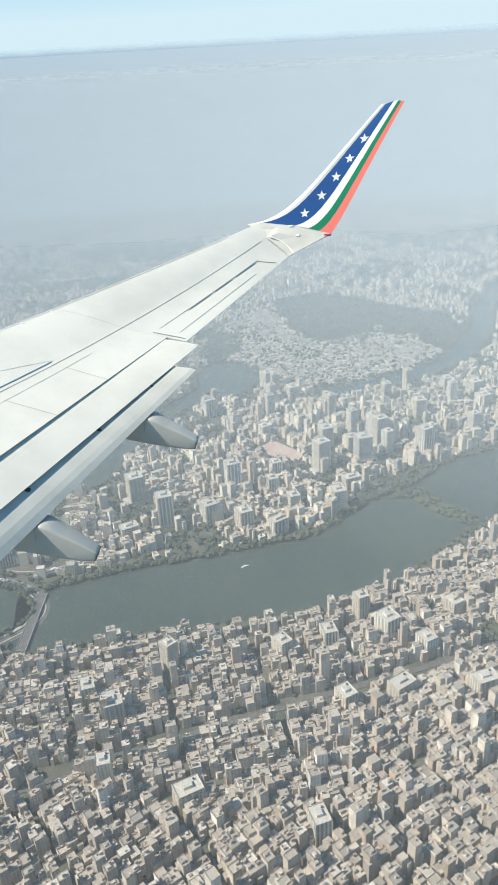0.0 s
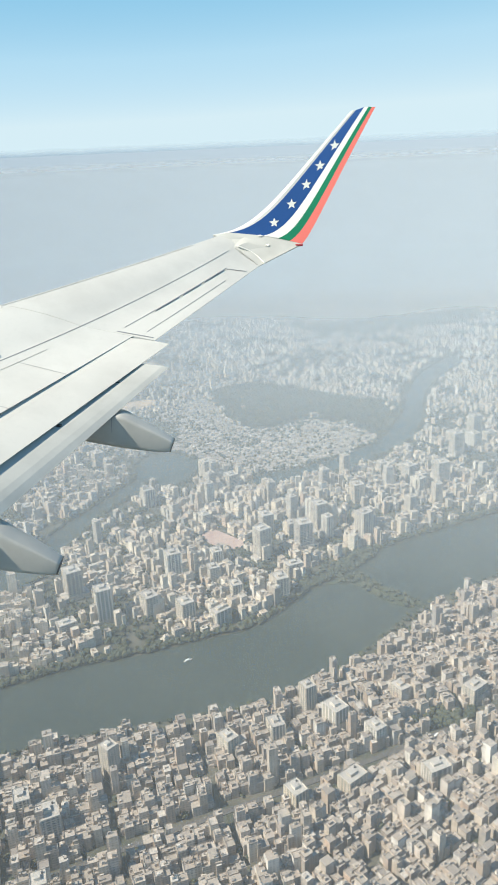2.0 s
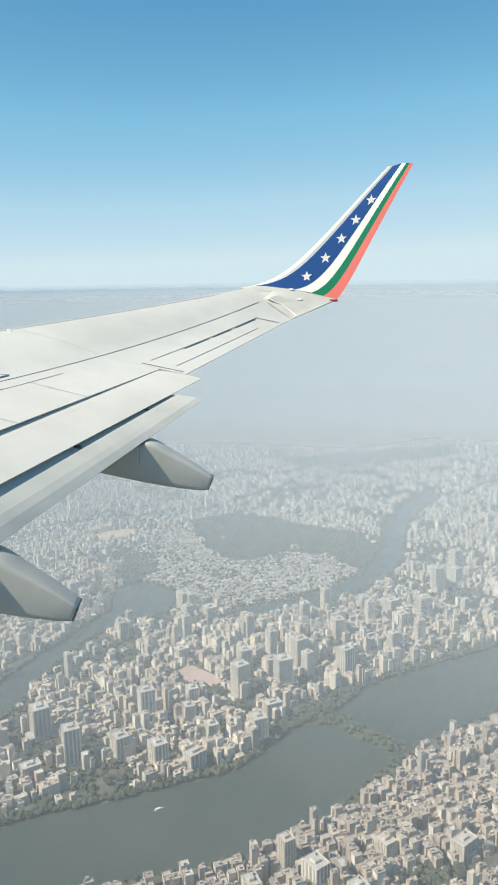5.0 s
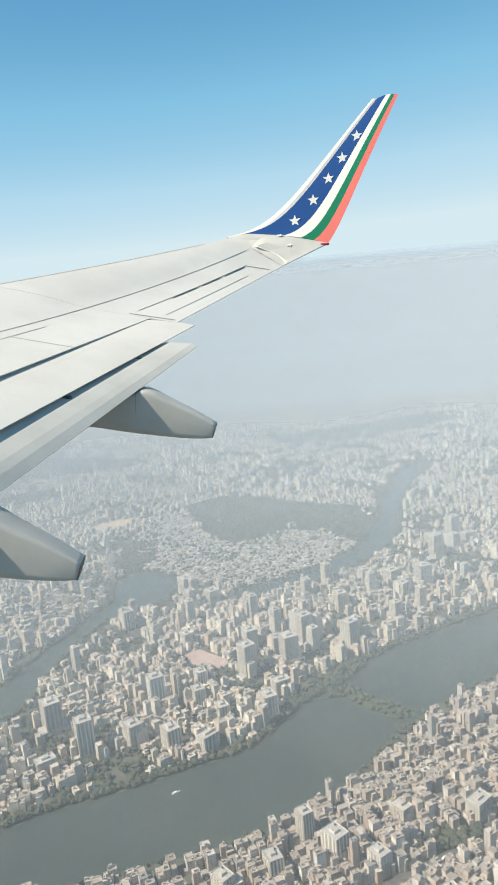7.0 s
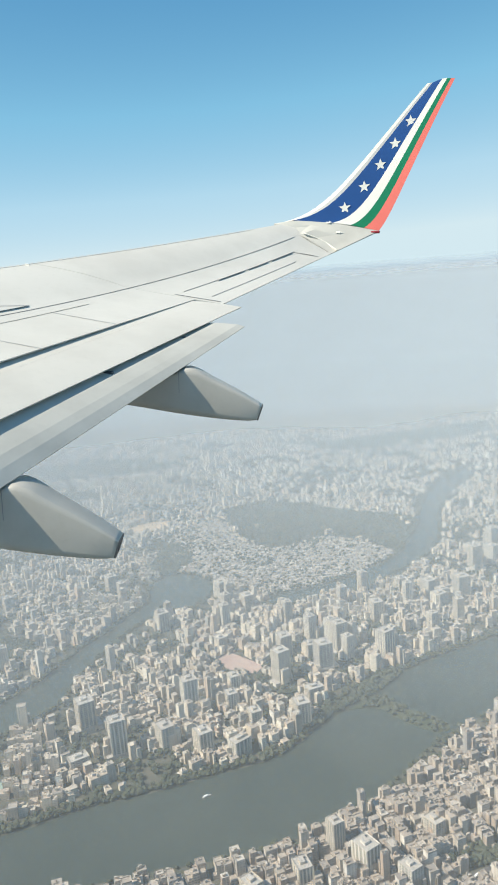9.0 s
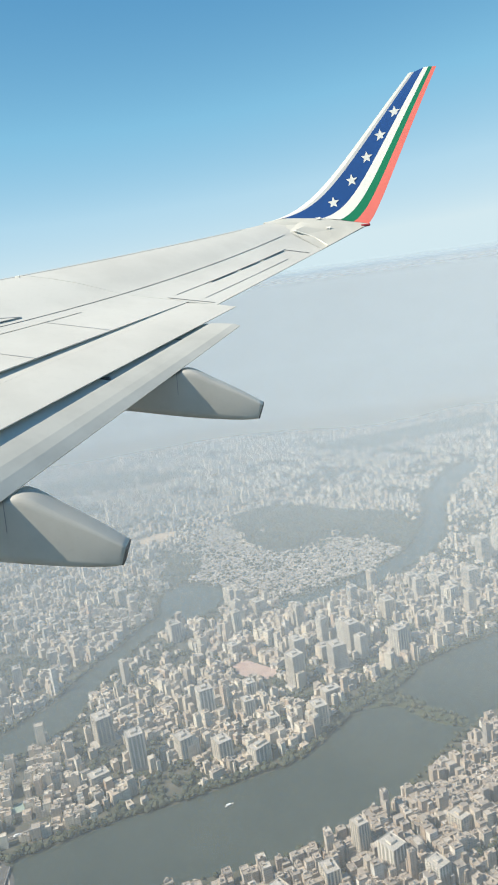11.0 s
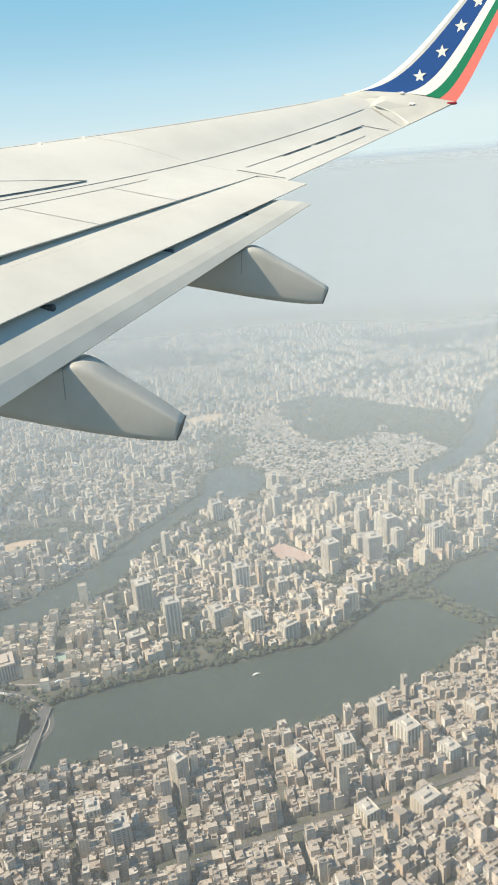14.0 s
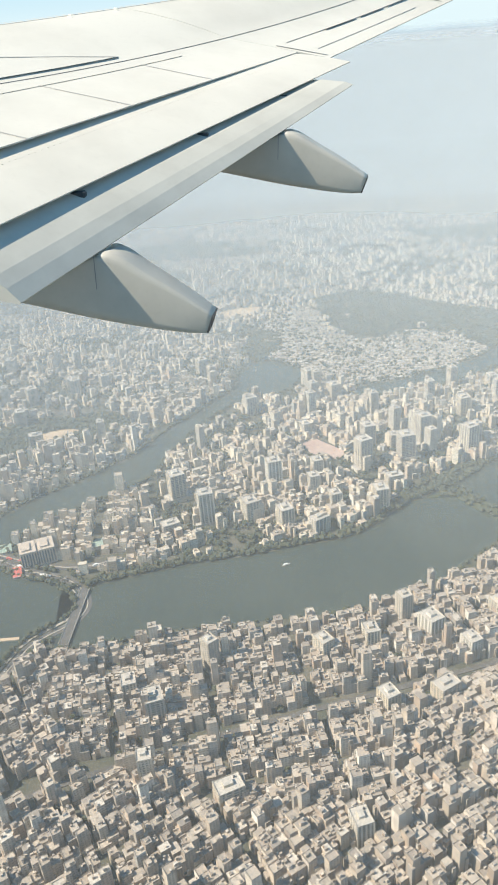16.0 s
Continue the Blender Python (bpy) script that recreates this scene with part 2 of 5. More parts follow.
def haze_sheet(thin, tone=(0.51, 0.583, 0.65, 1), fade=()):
    m = bpy.data.materials.new("painted_haze")
    m.use_nodes = True
    t = m.node_tree
    t.nodes.clear()
    where = t.nodes.new("ShaderNodeNewGeometry")
    flat = node(t, "VectorMath")
    flat.operation = "MULTIPLY"
    flat.inputs[1].default_value = (1, 1, 0)
    reach_of = t.nodes.new("ShaderNodeVectorMath")
    reach_of.operation = "LENGTH"
    t.links.new(where.outputs["Position"], flat.inputs[0])
    t.links.new(flat.outputs[0], reach_of.inputs[0])
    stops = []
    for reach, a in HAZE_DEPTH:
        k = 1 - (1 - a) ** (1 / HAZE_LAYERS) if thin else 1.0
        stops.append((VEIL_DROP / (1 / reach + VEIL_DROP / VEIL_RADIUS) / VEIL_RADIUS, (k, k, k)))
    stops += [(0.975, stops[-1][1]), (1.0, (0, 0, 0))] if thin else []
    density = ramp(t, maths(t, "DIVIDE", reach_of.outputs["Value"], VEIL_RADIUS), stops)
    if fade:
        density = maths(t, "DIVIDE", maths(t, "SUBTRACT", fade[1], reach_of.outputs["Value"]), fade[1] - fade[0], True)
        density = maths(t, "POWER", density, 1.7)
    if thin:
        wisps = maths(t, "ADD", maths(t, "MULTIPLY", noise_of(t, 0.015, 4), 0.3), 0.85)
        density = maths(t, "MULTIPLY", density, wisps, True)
    # the haze lies in the sheet's own tone and opacity
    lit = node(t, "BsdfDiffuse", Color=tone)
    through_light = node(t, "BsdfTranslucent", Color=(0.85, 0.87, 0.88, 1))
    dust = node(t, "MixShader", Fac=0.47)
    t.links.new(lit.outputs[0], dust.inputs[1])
    t.links.new(through_light.outputs[0], dust.inputs[2])
    clear = t.nodes.new("ShaderNodeBsdfTransparent")
    both = t.nodes.new("ShaderNodeMixShader")
    t.links.new(density, both.inputs[0])
    t.links.new(clear.outputs[0], both.inputs[1])
    t.links.new(dust.outputs[0], both.inputs[2])
    out = t.nodes.new("ShaderNodeOutputMaterial")
    t.links.new(both.outputs[0], out.inputs[0])
    return m


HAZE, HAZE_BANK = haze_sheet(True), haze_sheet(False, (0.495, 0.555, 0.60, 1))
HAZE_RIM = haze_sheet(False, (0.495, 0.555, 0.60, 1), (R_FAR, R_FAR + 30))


# ---- building helpers ----
def link_mesh(name, bm, mat, parent=None, label="", smooth=False):
    me = bpy.data.meshes.new(name)
    bm.to_mesh(me)
    bm.free()
    me.materials.append(mat)
    if smooth:
        for p in me.polygons:
            p.use_smooth = True
    ob = new(name, me)
    if parent is not None:
        ob.parent = parent
    if label:
        ob["label"] = label
    return ob


def soft(bm, limit=0.5):
    """Smooth faces with creases where the surface turns sharply."""
    for f in bm.faces:
        f.smooth = True
    for e in bm.edges:
        e.smooth = len(e.link_faces) == 2 and e.calc_face_angle(0.0) < limit
    return bm


def part(name, bm, mat, parent, label="", smooth=False):
    return link_mesh(name, bm, mat, parent, label, smooth)


def thing(name, place, label, category, group="", turn=0.0):
    ob = new(name)
    ob.matrix_world = pose(*place, 0, 0, turn)
    return tagged(ob, label, category, group)


def box_in(bm, x0, y0, z0, x1, y1, z1, bevel=0.0):
    made = bmesh.ops.create_cube(bm, size=1)["verts"]
    bmesh.ops.scale(bm, vec=(x1 - x0, y1 - y0, z1 - z0), verts=made)
    bmesh.ops.translate(bm, vec=((x0 + x1) / 2, (y0 + y1) / 2, (z0 + z1) / 2), verts=made)
    if bevel:
        edges = list({e for v in made for e in v.link_edges})
        bmesh.ops.bevel(bm, geom=edges, offset=bevel, segments=1, affect="EDGES")


def box(x0, y0, z0, x1, y1, z1, bevel=0.0):
    bm = bmesh.new()
    box_in(bm, x0, y0, z0, x1, y1, z1, bevel)
    return bm


def rows_mesh(rows, closed=False):
    """A sheet through rows of points."""
    bm = bmesh.new()
    grid = [[bm.verts.new(p) for p in r] for r in rows]
    for a, b in zip(grid, grid[1:]):
        n = len(a)
        for i in range(n if closed else n - 1):
            bm.faces.new((a[i], a[(i + 1) % n], b[(i + 1) % n], b[i]))
    if closed:
        bm.faces.new(grid[0][::-1])
        bm.faces.new(grid[-1])
    bmesh.ops.recalc_face_normals(bm, faces=bm.faces)
    return bm


def spline(points, step=6):
    """A smooth line through plan points."""
    p = [points[0], *points, points[-1]]
    out = []
    for a, b, c, d in zip(p, p[1:], p[2:], p[3:]):
        for i in range(step):
            s = i / step
            out.append(tuple(0.5 * (2 * b[k] + (c[k] - a[k]) * s + (2 * a[k] - 5 * b[k] + 4 * c[k] - d[k]) * s * s
                                    + (3 * b[k] - a[k] - 3 * c[k] + d[k]) * s ** 3) for k in range(len(b))))
    return out + [points[-1]]


# ---- the wing, with the eye at its origin ----
wing = thing("airplane_wing", (0, 0, H), "pale grey airliner wing with lowered flaps and striped upturned winglet", "airplane wing")


def lead(y):
    u = y - 9.29
    return Vector((-11.33 + 0.80 * y, y, 0.373 + 0.0878 * u + 0.00447 * u * abs(u)))


def seam(y):
    u = y - 7.72
    return Vector((-8.141 + 0.62 * y, y, -0.184 + 0.0571 * u + 0.01158 * u * max(u, 0.0)))


def spoiler_edge(y):
    return Vector((-5.80 + 0.48 * y, y, -0.604 + 0.1066 * (y - 6.23)))


def tail(y):
    return Vector((-5.427 + 0.48 * y, y, -0.2415 + 0.1617 * (y - 10.5)))


def fore_edge(y):
    return Vector((-5.148 + 0.48 * y, y, -1.042 + 0.148 * (y - 5.40)))


def flap_edge(y):
    return Vector((-4.753 + 0.48 * y, y, -1.507 + 0.2127 * (y - 5.035)))


def between(a, b, f, lift=0.0):
    return a.lerp(b, f) + Vector((0, 0, lift))


NOSE_STEPS = (0.12, 0.3, 0.55, 0.8, 1.0)


def skin(y, rear):
    """Upper surface from the leading edge back, then round below."""
    a, s, r = lead(y), seam(y), rear(y)
    chord = (r - a).length
    nose = [a + Vector((0.10, 0, -0.16)) * (chord / 3), a + Vector((-0.01, 0, -0.07)) * (chord / 3), a]
    top = [between(a, s, f, 0.05 * math.sin(math.pi * f) * chord / 3) for f in NOSE_STEPS]
    back = [between(s, r, f) for f in (0.5, 1.0)]
    under = [r + Vector((-0.01, 0, -0.014)), between(a, r, 0.7, -0.20 * chord / 3), between(a, r, 0.35, -0.30 * chord / 3)]
    return nose + top + back + under


def skin_tip(f):
    a, b = skin(14.35, tail), skin(14.98, tail)
    return [p.lerp(q, f) if i < 7 else p.lerp(q, f * (0.6 if i < 9 else 0.2)) for i, (p, q) in enumerate(zip(a, b))]


def span_rows(y0, y1, n):
    return [y0 + (y1 - y0) * i / n for i in range(n + 1)]


part("inner_panel", soft(rows_mesh([skin(y, spoiler_edge) for y in span_rows(3.6, 10.56, 14)], True)), WING_GREY, wing)
part("outer_panel", soft(rows_mesh([skin(y, tail) for y in span_rows(10.564, 14.35, 12)] + [skin_tip(f) for f in (0.34, 0.67, 1.0)], True)), WING_GREY, wing)


def seam_line(name, pts, width, mat=SEAM, lift=0.002, parent=None):
    """A narrow strip proud of the skin."""
    rows = []
    for p in pts:
        rows.append([p + Vector((0, -width / 2, lift)), p + Vector((0.0, width / 2, lift + 0.004))])
    return part(name, rows_mesh(rows), mat, parent or wing)


def on_nose(y, f):
    k = 0.05 * (spoiler_edge(y) - lead(y)).length / 3
    return between(lead(y), seam(y), f, k * float(np.interp(f, NOSE_STEPS, [math.sin(math.pi * q) for q in NOSE_STEPS])))


def on_inner(y, f):
    return between(seam(y), spoiler_edge(y), f)


def on_outer(y, f):
    return between(seam(y), tail(y), f)


seam_line("front_seam", [seam(y) for y in span_rows(4.0, 14.55, 24)], 0.034)
# strip on the skin painted as the shaded gap behind the slat
seam_line("slat_shade_strip", [on_nose(y, 0.93) for y in span_rows(4.0, 9.15, 8)], 0.10, COVE_SHADE)
seam_line("slat_joint", [on_nose(9.15 - 1.2 * i / 24, 0.93 - 0.40 * i / 24) for i in range(25)], 0.018, JOINT)
for ya in (5.4, 6.5, 7.7, 8.9):
    seam_line("spoiler_joint", [on_inner(ya + 0.15 * (1 - i / 4), 0.2 + 0.8 * i / 4) + Vector((0, 0, 0.001)) for i in range(5)], 0.015, JOINT)
seam_line("spoiler_seam", [on_inner(y, 0.22) for y in span_rows(4.0, 9.6, 8)], 0.035, FLAP_GREY)
seam_line("hinge_slot", [on_outer(y, 0.46) for y in span_rows(10.8, 13.9, 10)], 0.03)
for ya, yb in ((11.6, 12.3), (12.4, 13.0), (13.1, 13.8)):
    seam_line("balance_slot", [on_outer(y, 0.47) + Vector((0, 0, 0.004)) for y in span_rows(ya, yb, 3)], 0.09, SEAM)
seam_line("tab_seam", [on_outer(y, 0.78) for y in span_rows(10.8, 13.4, 6)], 0.025)
seam_line("aileron_end_seam", [on_outer(13.85 + 0.2 * i / 3, 0.46 + 0.45 * i / 3) for i in range(4)], 0.03)
seam_line("flap_end_seam", [on_outer(10.62 + 0.02 * i / 3, 0.45 + 0.5 * i / 3) for i in range(4)], 0.03)

seam_line("leading_edge_strip", [lead(y) + Vector((0.02, 0, 0.006)) for y in span_rows(4.0, 14.3, 20)], 0.022, JOINT_PALE)


# flaps
def fore_rows(y):
    a, b = spoiler_edge(y) + Vector((-0.25, 0, 0.02)), fore_edge(y)
    up = [between(a, b, f, 0.02 * math.sin(math.pi * f)) for f in (0, 0.14, 0.3, 0.5, 0.75, 1.0)]
    return up + [b + Vector((-0.01, 0, -0.012)), between(a, b, 0.5, -0.10)]


def aft_rows(y):
    w = (9.9 - y) / 5
    e, b = fore_edge(y), flap_edge(y)
    a = e + Vector((-0.10, 0, -0.026 - 0.006 * w))
    c = e + Vector(((b.x - e.x) * 0.56, 0, (b.z - e.z) * 0.56))
    up = [a, between(a, c, 0.5, 0.008), c, between(c, b, 0.5, 0.01), b]
    return up + [b + Vector((-0.012, 0, -0.012)), between(a, b, 0.5, -0.16)]


fore_flap = part("fore_flap", rows_mesh([fore_rows(y) for y in span_rows(5.05, 10.5, 10)], True), WING_PALE, wing, "pale lowered flap panel")
aft_flap = part("aft_flap", rows_mesh([aft_rows(y) for y in span_rows(5.035, 9.75, 60)], True), FLAP_GREY, wing, "grey lowered trailing flap")
# sheet and inboard flap end carry painted blue shade
part("cove", rows_mesh([[spoiler_edge(y) + Vector((-0.3, 0, -0.18)), fore_edge(y) + Vector((-0.2, 0, -0.22))] for y in span_rows(5.1, 10.1, 6)]), COVE_SHADE, wing)
part("inboard_flap", rows_mesh([[p + Vector((-0.35, -0.1, -0.22)) for p in aft_rows(y)] for y in span_rows(3.6, 4.9, 3)], True), COVE_SHADE, wing, "inboard flap end with shade put into its blue-grey colour")
bm = box(-0.004, -0.008, -0.003, 0.004, 0.008, 0.003, 0.001)
rivet_mesh = bpy.data.meshes.new("rivet")
bm.to_mesh(rivet_mesh)
bm.free()
rivet_mesh.materials.append(WING_PALE)
for i in range(70):
    rivet = new("rivet", rivet_mesh)
    rivet.parent = fore_flap
    y = 5.2 + 0.065 * i
    rivet.location = between(spoiler_edge(y) + Vector((-0.25, 0, 0.02)), fore_edge(y), 0.4, 0.0181)
for ya in (6.2, 7.75, 9.1):
    a = fore_edge(ya)
    bm = bmesh.new()
    box_in(bm, a.x - 0.18, a.y - 0.035, a.z - 0.09, a.x + 0.02, a.y + 0.035, a.z - 0.035, 0.012)
    part("flap_bracket", bm, RUBBER, wing, "dark flap hinge bracket")


def flap_fairing(y, top, tip, low, front, width):
    """A canoe-shaped track cover that hangs aft of the flap."""
    bow = (front[0] - 1.6, front[1] + 0.34)
    up = [(bow[0], bow[1] + 0.03), (front[0] - 0.4, top[1] - 0.05), (top[0] - 0.25, top[1] - 0.07), (top[0], top[1] - 0.04),
          (top[0] + (tip[0] - top[0]) * 0.35, top[1] + (tip[1] - top[1]) * 0.37), (top[0] + (tip[0] - top[0]) * 0.7, top[1] + (tip[1] - top[1]) * 0.69), tip]
    down = [bow, (front[0] - 0.4, front[1] + 0.08), front, (front[0] * 0.6 + low[0] * 0.4, front[1] * 0.6 + low[1] * 0.4 - 0.025),
            (front[0] * 0.3 + low[0] * 0.7, front[1] * 0.3 + low[1] * 0.7 - 0.03), (front[0] * 0.1 + low[0] * 0.9, front[1] * 0.1 + low[1] * 0.9 - 0.02), low]
    widths = (0.35, 0.9, 1.0, 0.97, 0.86, 0.72, 0.58)
    rows = []
    for xa, za, xb, zb, w in spline([(*p, *q, width * k) for p, q, k in zip(up, down, widths)], 4):
        h = max(za - zb, 0.02)
        ring = []
        for side, drop in ((-0.38, 0.0), (0.38, 0.0), (0.46, 0.03), (0.495, 0.08), (0.5, 0.14), (0.5, 0.84), (0.46, 0.95), (0.36, 1.0), (-0.36, 1.0), (-0.46, 0.95), (-0.5, 0.84), (-0.5, 0.14), (-0.495, 0.08), (-0.46, 0.03)):
            ring.append(Vector((xa + (xb - xa) * drop, y + w * side, za - h * drop)))
        rows.append(ring)
    body = part("flap_fairing", rows_mesh(rows, True), FAIRING_GREY, wing, "grey canoe-shaped flap track fairing", smooth=True)
    last = [Vector(p) for p in rows[-1]]
    mid = sum(last, Vector()) / len(last)
    cap = [[mid + (p - mid) * 1.02 + Vector((dx, 0, -dx * 0.4)) for p in last] for dx in (-0.006, 0.006)]
    part("end_seal", rows_mesh(cap, True), RUBBER, body, "dark rubber end seal")
    x = top[0] - 0.12
    part("joint", rows_mesh([[Vector((x, y - width * 0.505, top[1] - 0.02)), Vector((x + 0.006, y - width * 0.505, top[1] - 0.02))],
                             [Vector((x - 0.02, y - width * 0.495, front[1] + 0.10)), Vector((x - 0.014, y - width * 0.495, front[1] + 0.10))]]), SEAM, body)


flap_fairing(5.95, (-1.898, -1.322), (-1.151, -1.90), (-1.212, -2.052), (-2.70, -1.737), 0.38)
flap_fairing(8.49, (-0.684, -0.787), (0.077, -1.31), (0.01, -1.465), (-1.40, -1.18), 0.38)

# winglet: the bands run between smooth lines from root to tip
WINGLET = {
    "le": ((0.546, 15.05, 1.041), (1.508, 15.15, 1.097), (1.937, 15.35, 1.728), (3.678, 15.9, 3.466)),
    "navy": ((0.917, 15.05, 1.073), (1.778, 15.15, 1.178), (2.096, 15.35, 1.716), (3.775, 15.9, 3.469)),
    "white": ((1.650, 15.05, 0.976), (2.302, 15.15, 1.066), (2.598, 15.35, 1.748), (3.960, 15.9, 3.525)),
    "green": ((1.984, 15.05, 0.909), (2.492, 15.15, 1.052), (2.790, 15.35, 1.764), (4.056, 15.9, 3.528)),
    "red": ((2.224, 15.05, 0.840), (2.617, 15.15, 1.011), (2.950, 15.35, 1.782), (4.131, 15.9, 3.522)),
    "te": ((2.505, 15.05, 0.767), (2.777, 15.15, 1.030), (3.131, 15.35, 1.788), (4.206, 15.9, 3.516)),
}


def curve_at(key, s):
    a, b, c, d = (Vector(p) for p in WINGLET[key])
    return a * (1 - s) ** 3 + b * 3 * s * (1 - s) ** 2 + c * 3 * s * s * (1 - s) + d * s ** 3


S = [i / 16 for i in range(17)]
core = [[curve_at("le", s) + Vector((0, 0.03, 0)), curve_at("te", s) + Vector((0, 0.012, 0)), curve_at("te", s) + Vector((0, 0.03, 0)),
         curve_at("green", s) + Vector((0, 0.10 - 0.05 * s, 0)), curve_at("navy", s) + Vector((0, 0.16 - 0.08 * s, 0))] for s in S]
winglet = part("winglet", rows_mesh(core, True), WHITE, wing, "upturned winglet with navy, white, green and red bands")


def band(name, k0, k1, mat, label):
    rows = []
    for s in S:
        a, b = curve_at(k0, s), curve_at(k1, s)
        rows.append([a, between(a, b, 0.33), between(a, b, 0.67), b, b + Vector((0, 0.02, 0)), a + Vector((0, 0.02, 0))])
    return part(name, rows_mesh(rows, True), mat, winglet, label)


WINGLET["lip"] = tuple(tuple(a + (b - a) * 0.55 for a, b in zip(p, q)) for p, q in zip(WINGLET["le"], WINGLET["navy"]))
band("leading_edge", "le", "lip", WHITE, "bare white leading edge")
band("leading_strip", "lip", "navy", JOINT_PALE, "pale grey strip behind the leading edge")
band("navy_band", "navy", "white", NAVY, "navy blue band")
band("white_band", "white", "green", WHITE, "white band")
band("green_band", "green", "red", GREEN, "green band")
band("red_band", "red", "te", RED, "red band")


def star(centre, radius, across, upward, mat, parent, label):
    bm = bmesh.new()
    mid = bm.verts.new(centre)
    ring = []
    for i in range(10):
        r = radius if i % 2 == 0 else radius * 0.42
        a = math.pi / 2 + i * math.pi / 5
        ring.append(bm.verts.new(centre + across * (r * math.cos(a)) + upward * (r * math.sin(a))))
    for i in range(10):
        bm.faces.new((mid, ring[i], ring[(i + 1) % 10]))
    out = bmesh.ops.extrude_face_region(bm, geom=bm.faces[:])["geom"]
    bmesh.ops.translate(bm, vec=(0, 0.005, 0), verts=[v for v in out if isinstance(v, bmesh.types.BMVert)])
    bmesh.ops.recalc_face_normals(bm, faces=bm.faces)
    part("star", bm, mat, parent, label)


ahead = Vector((1, 0.05, 0.05)).normalized()
rise = Vector((0.05, 0.2, 1)).normalized()
for x, z in ((1.937, 1.262), (2.304, 1.618), (2.623, 2.011), (2.966, 2.396), (3.300, 2.795)):
    near = min((between(curve_at("navy", q / 90), curve_at("white", q / 90), 0.5) for q in range(91)), key=lambda p: abs(p.z - z) + 0.5 * abs(p.x - x))
    star(near + Vector((0.01, -0.022, -0.035)), 0.118, ahead, rise, WHITE, winglet, "white star")

# tip fairing under the winglet
def root_ring():
    le, navy, white, te = (curve_at(k, 0) for k in ("le", "navy", "white", "te"))
    top = [between(le, navy, f / 0.5) if f < 0.5 else between(navy, white, (f - 0.5) / 0.5) for f in (0.12, 0.3, 0.55, 0.8, 1.0)]
    return ([between(le, navy, 0.05, -0.05), between(le, navy, 0.0, -0.02), le] + top + [between(white, te, 0.5), te]
            + [te + Vector((-0.01, 0, -0.025)), between(white, te, 0.2, -0.07), between(navy, white, 0.2, -0.08)])


end, root = skin_tip(1.0), root_ring()


def tip_at(i, f, lift=0.0):
    return between(end[i], root[i], f, lift)


tip_fairing = part("tip_fairing", soft(rows_mesh([[tip_at(i, f) for i in range(13)] for f in (0, 0.1, 0.2, 0.28, 0.35, 0.5, 0.65, 0.8, 0.9, 1.0)], True)), FLAP_GREY, wing, "pale grey wing tip fairing")
arc = [Vector(p) for p in spline([tuple(tip_at(i, 0.13)) for i in (7, 8, 9)], 6)]
part("tip_joint", soft(rows_mesh([[p + Vector((0, 0.045 * math.cos(a), 0.016 * math.sin(a))) for a in [k * math.pi / 4 for k in range(8)]] for p in arc], True), 3.0), WHITE, tip_fairing, "pale curved joint band")
# the winglet's stars mirrored in the fairing, painted on as white shapes
for i, f in ((7, 0.88), (8, 0.55)):
    across = (tip_at(i + 1, f) - tip_at(i - 1, f)).normalized()
    star(tip_at(i, f, 0.035), 0.06, (tip_at(i, 1) - tip_at(i, 0)).normalized(), across * -1, WHITE, tip_fairing, "small white star painted as the winglet's reflection")
for y in (9.93, 10.45):
    c = between(lead(y), seam(y), 0.06, 0.03)
    part("vortex_fin", box(c.x - 0.03, c.y - 0.004, c.z - 0.03, c.x + 0.02, c.y + 0.004, c.z + 0.002, 0.003), WHITE, wing, "small white vortex fin")
part("tip_light", box(2.34, 14.99, 0.72, 2.52, 15.08, 0.768, 0.015), RED_DARK, tip_fairing, "dark red lamp cover")


# ---- ground, water and haze ----
rng = np.random.default_rng(7)


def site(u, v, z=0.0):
    """A place of the city plan, in flight heights, placed to fit the camera's view."""
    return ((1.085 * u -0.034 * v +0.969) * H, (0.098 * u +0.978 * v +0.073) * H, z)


def disc(radius_list, z_list, n=96):
    bm = bmesh.new()
    rings = []
    for r, z in zip(radius_list, z_list):
        rings.append([bm.verts.new((r * math.cos(2 * math.pi * i / n), r * math.sin(2 * math.pi * i / n), z)) for i in range(n)])
    mid = bm.verts.new((0, 0, z_list[0]))
    for i in range(n):
        bm.faces.new((mid, rings[0][i], rings[0][(i + 1) % n]))
    for a, b in zip(rings, rings[1:]):
        for i in range(n):
            bm.faces.new((a[i], b[i], b[(i + 1) % n], a[(i + 1) % n]))
    return bm


ground = link_mesh("ground", disc((300, 1500, 4980), (0, 0, 0)), EARTH)
tagged(ground, "dusty grey-brown city ground between the buildings", "ground", kind="structure")
# added sheets that carry the painted haze, nested under the eye
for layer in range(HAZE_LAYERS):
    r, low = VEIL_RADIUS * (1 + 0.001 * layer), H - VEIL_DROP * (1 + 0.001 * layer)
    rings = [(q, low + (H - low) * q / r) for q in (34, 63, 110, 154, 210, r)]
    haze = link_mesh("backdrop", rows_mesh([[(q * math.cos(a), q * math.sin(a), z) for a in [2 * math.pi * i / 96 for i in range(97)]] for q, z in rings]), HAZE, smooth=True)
    tagged(haze, "thin see-through sheet of painted haze, denser towards the horizon", "haze", kind="structure")
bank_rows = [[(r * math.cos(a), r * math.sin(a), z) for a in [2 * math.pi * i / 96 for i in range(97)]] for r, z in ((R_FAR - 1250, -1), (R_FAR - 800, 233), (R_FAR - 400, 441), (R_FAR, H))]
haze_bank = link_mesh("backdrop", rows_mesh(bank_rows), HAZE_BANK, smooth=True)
tagged(haze_bank, "pale grey sheet of painted haze that closes the horizon", "haze", kind="structure")

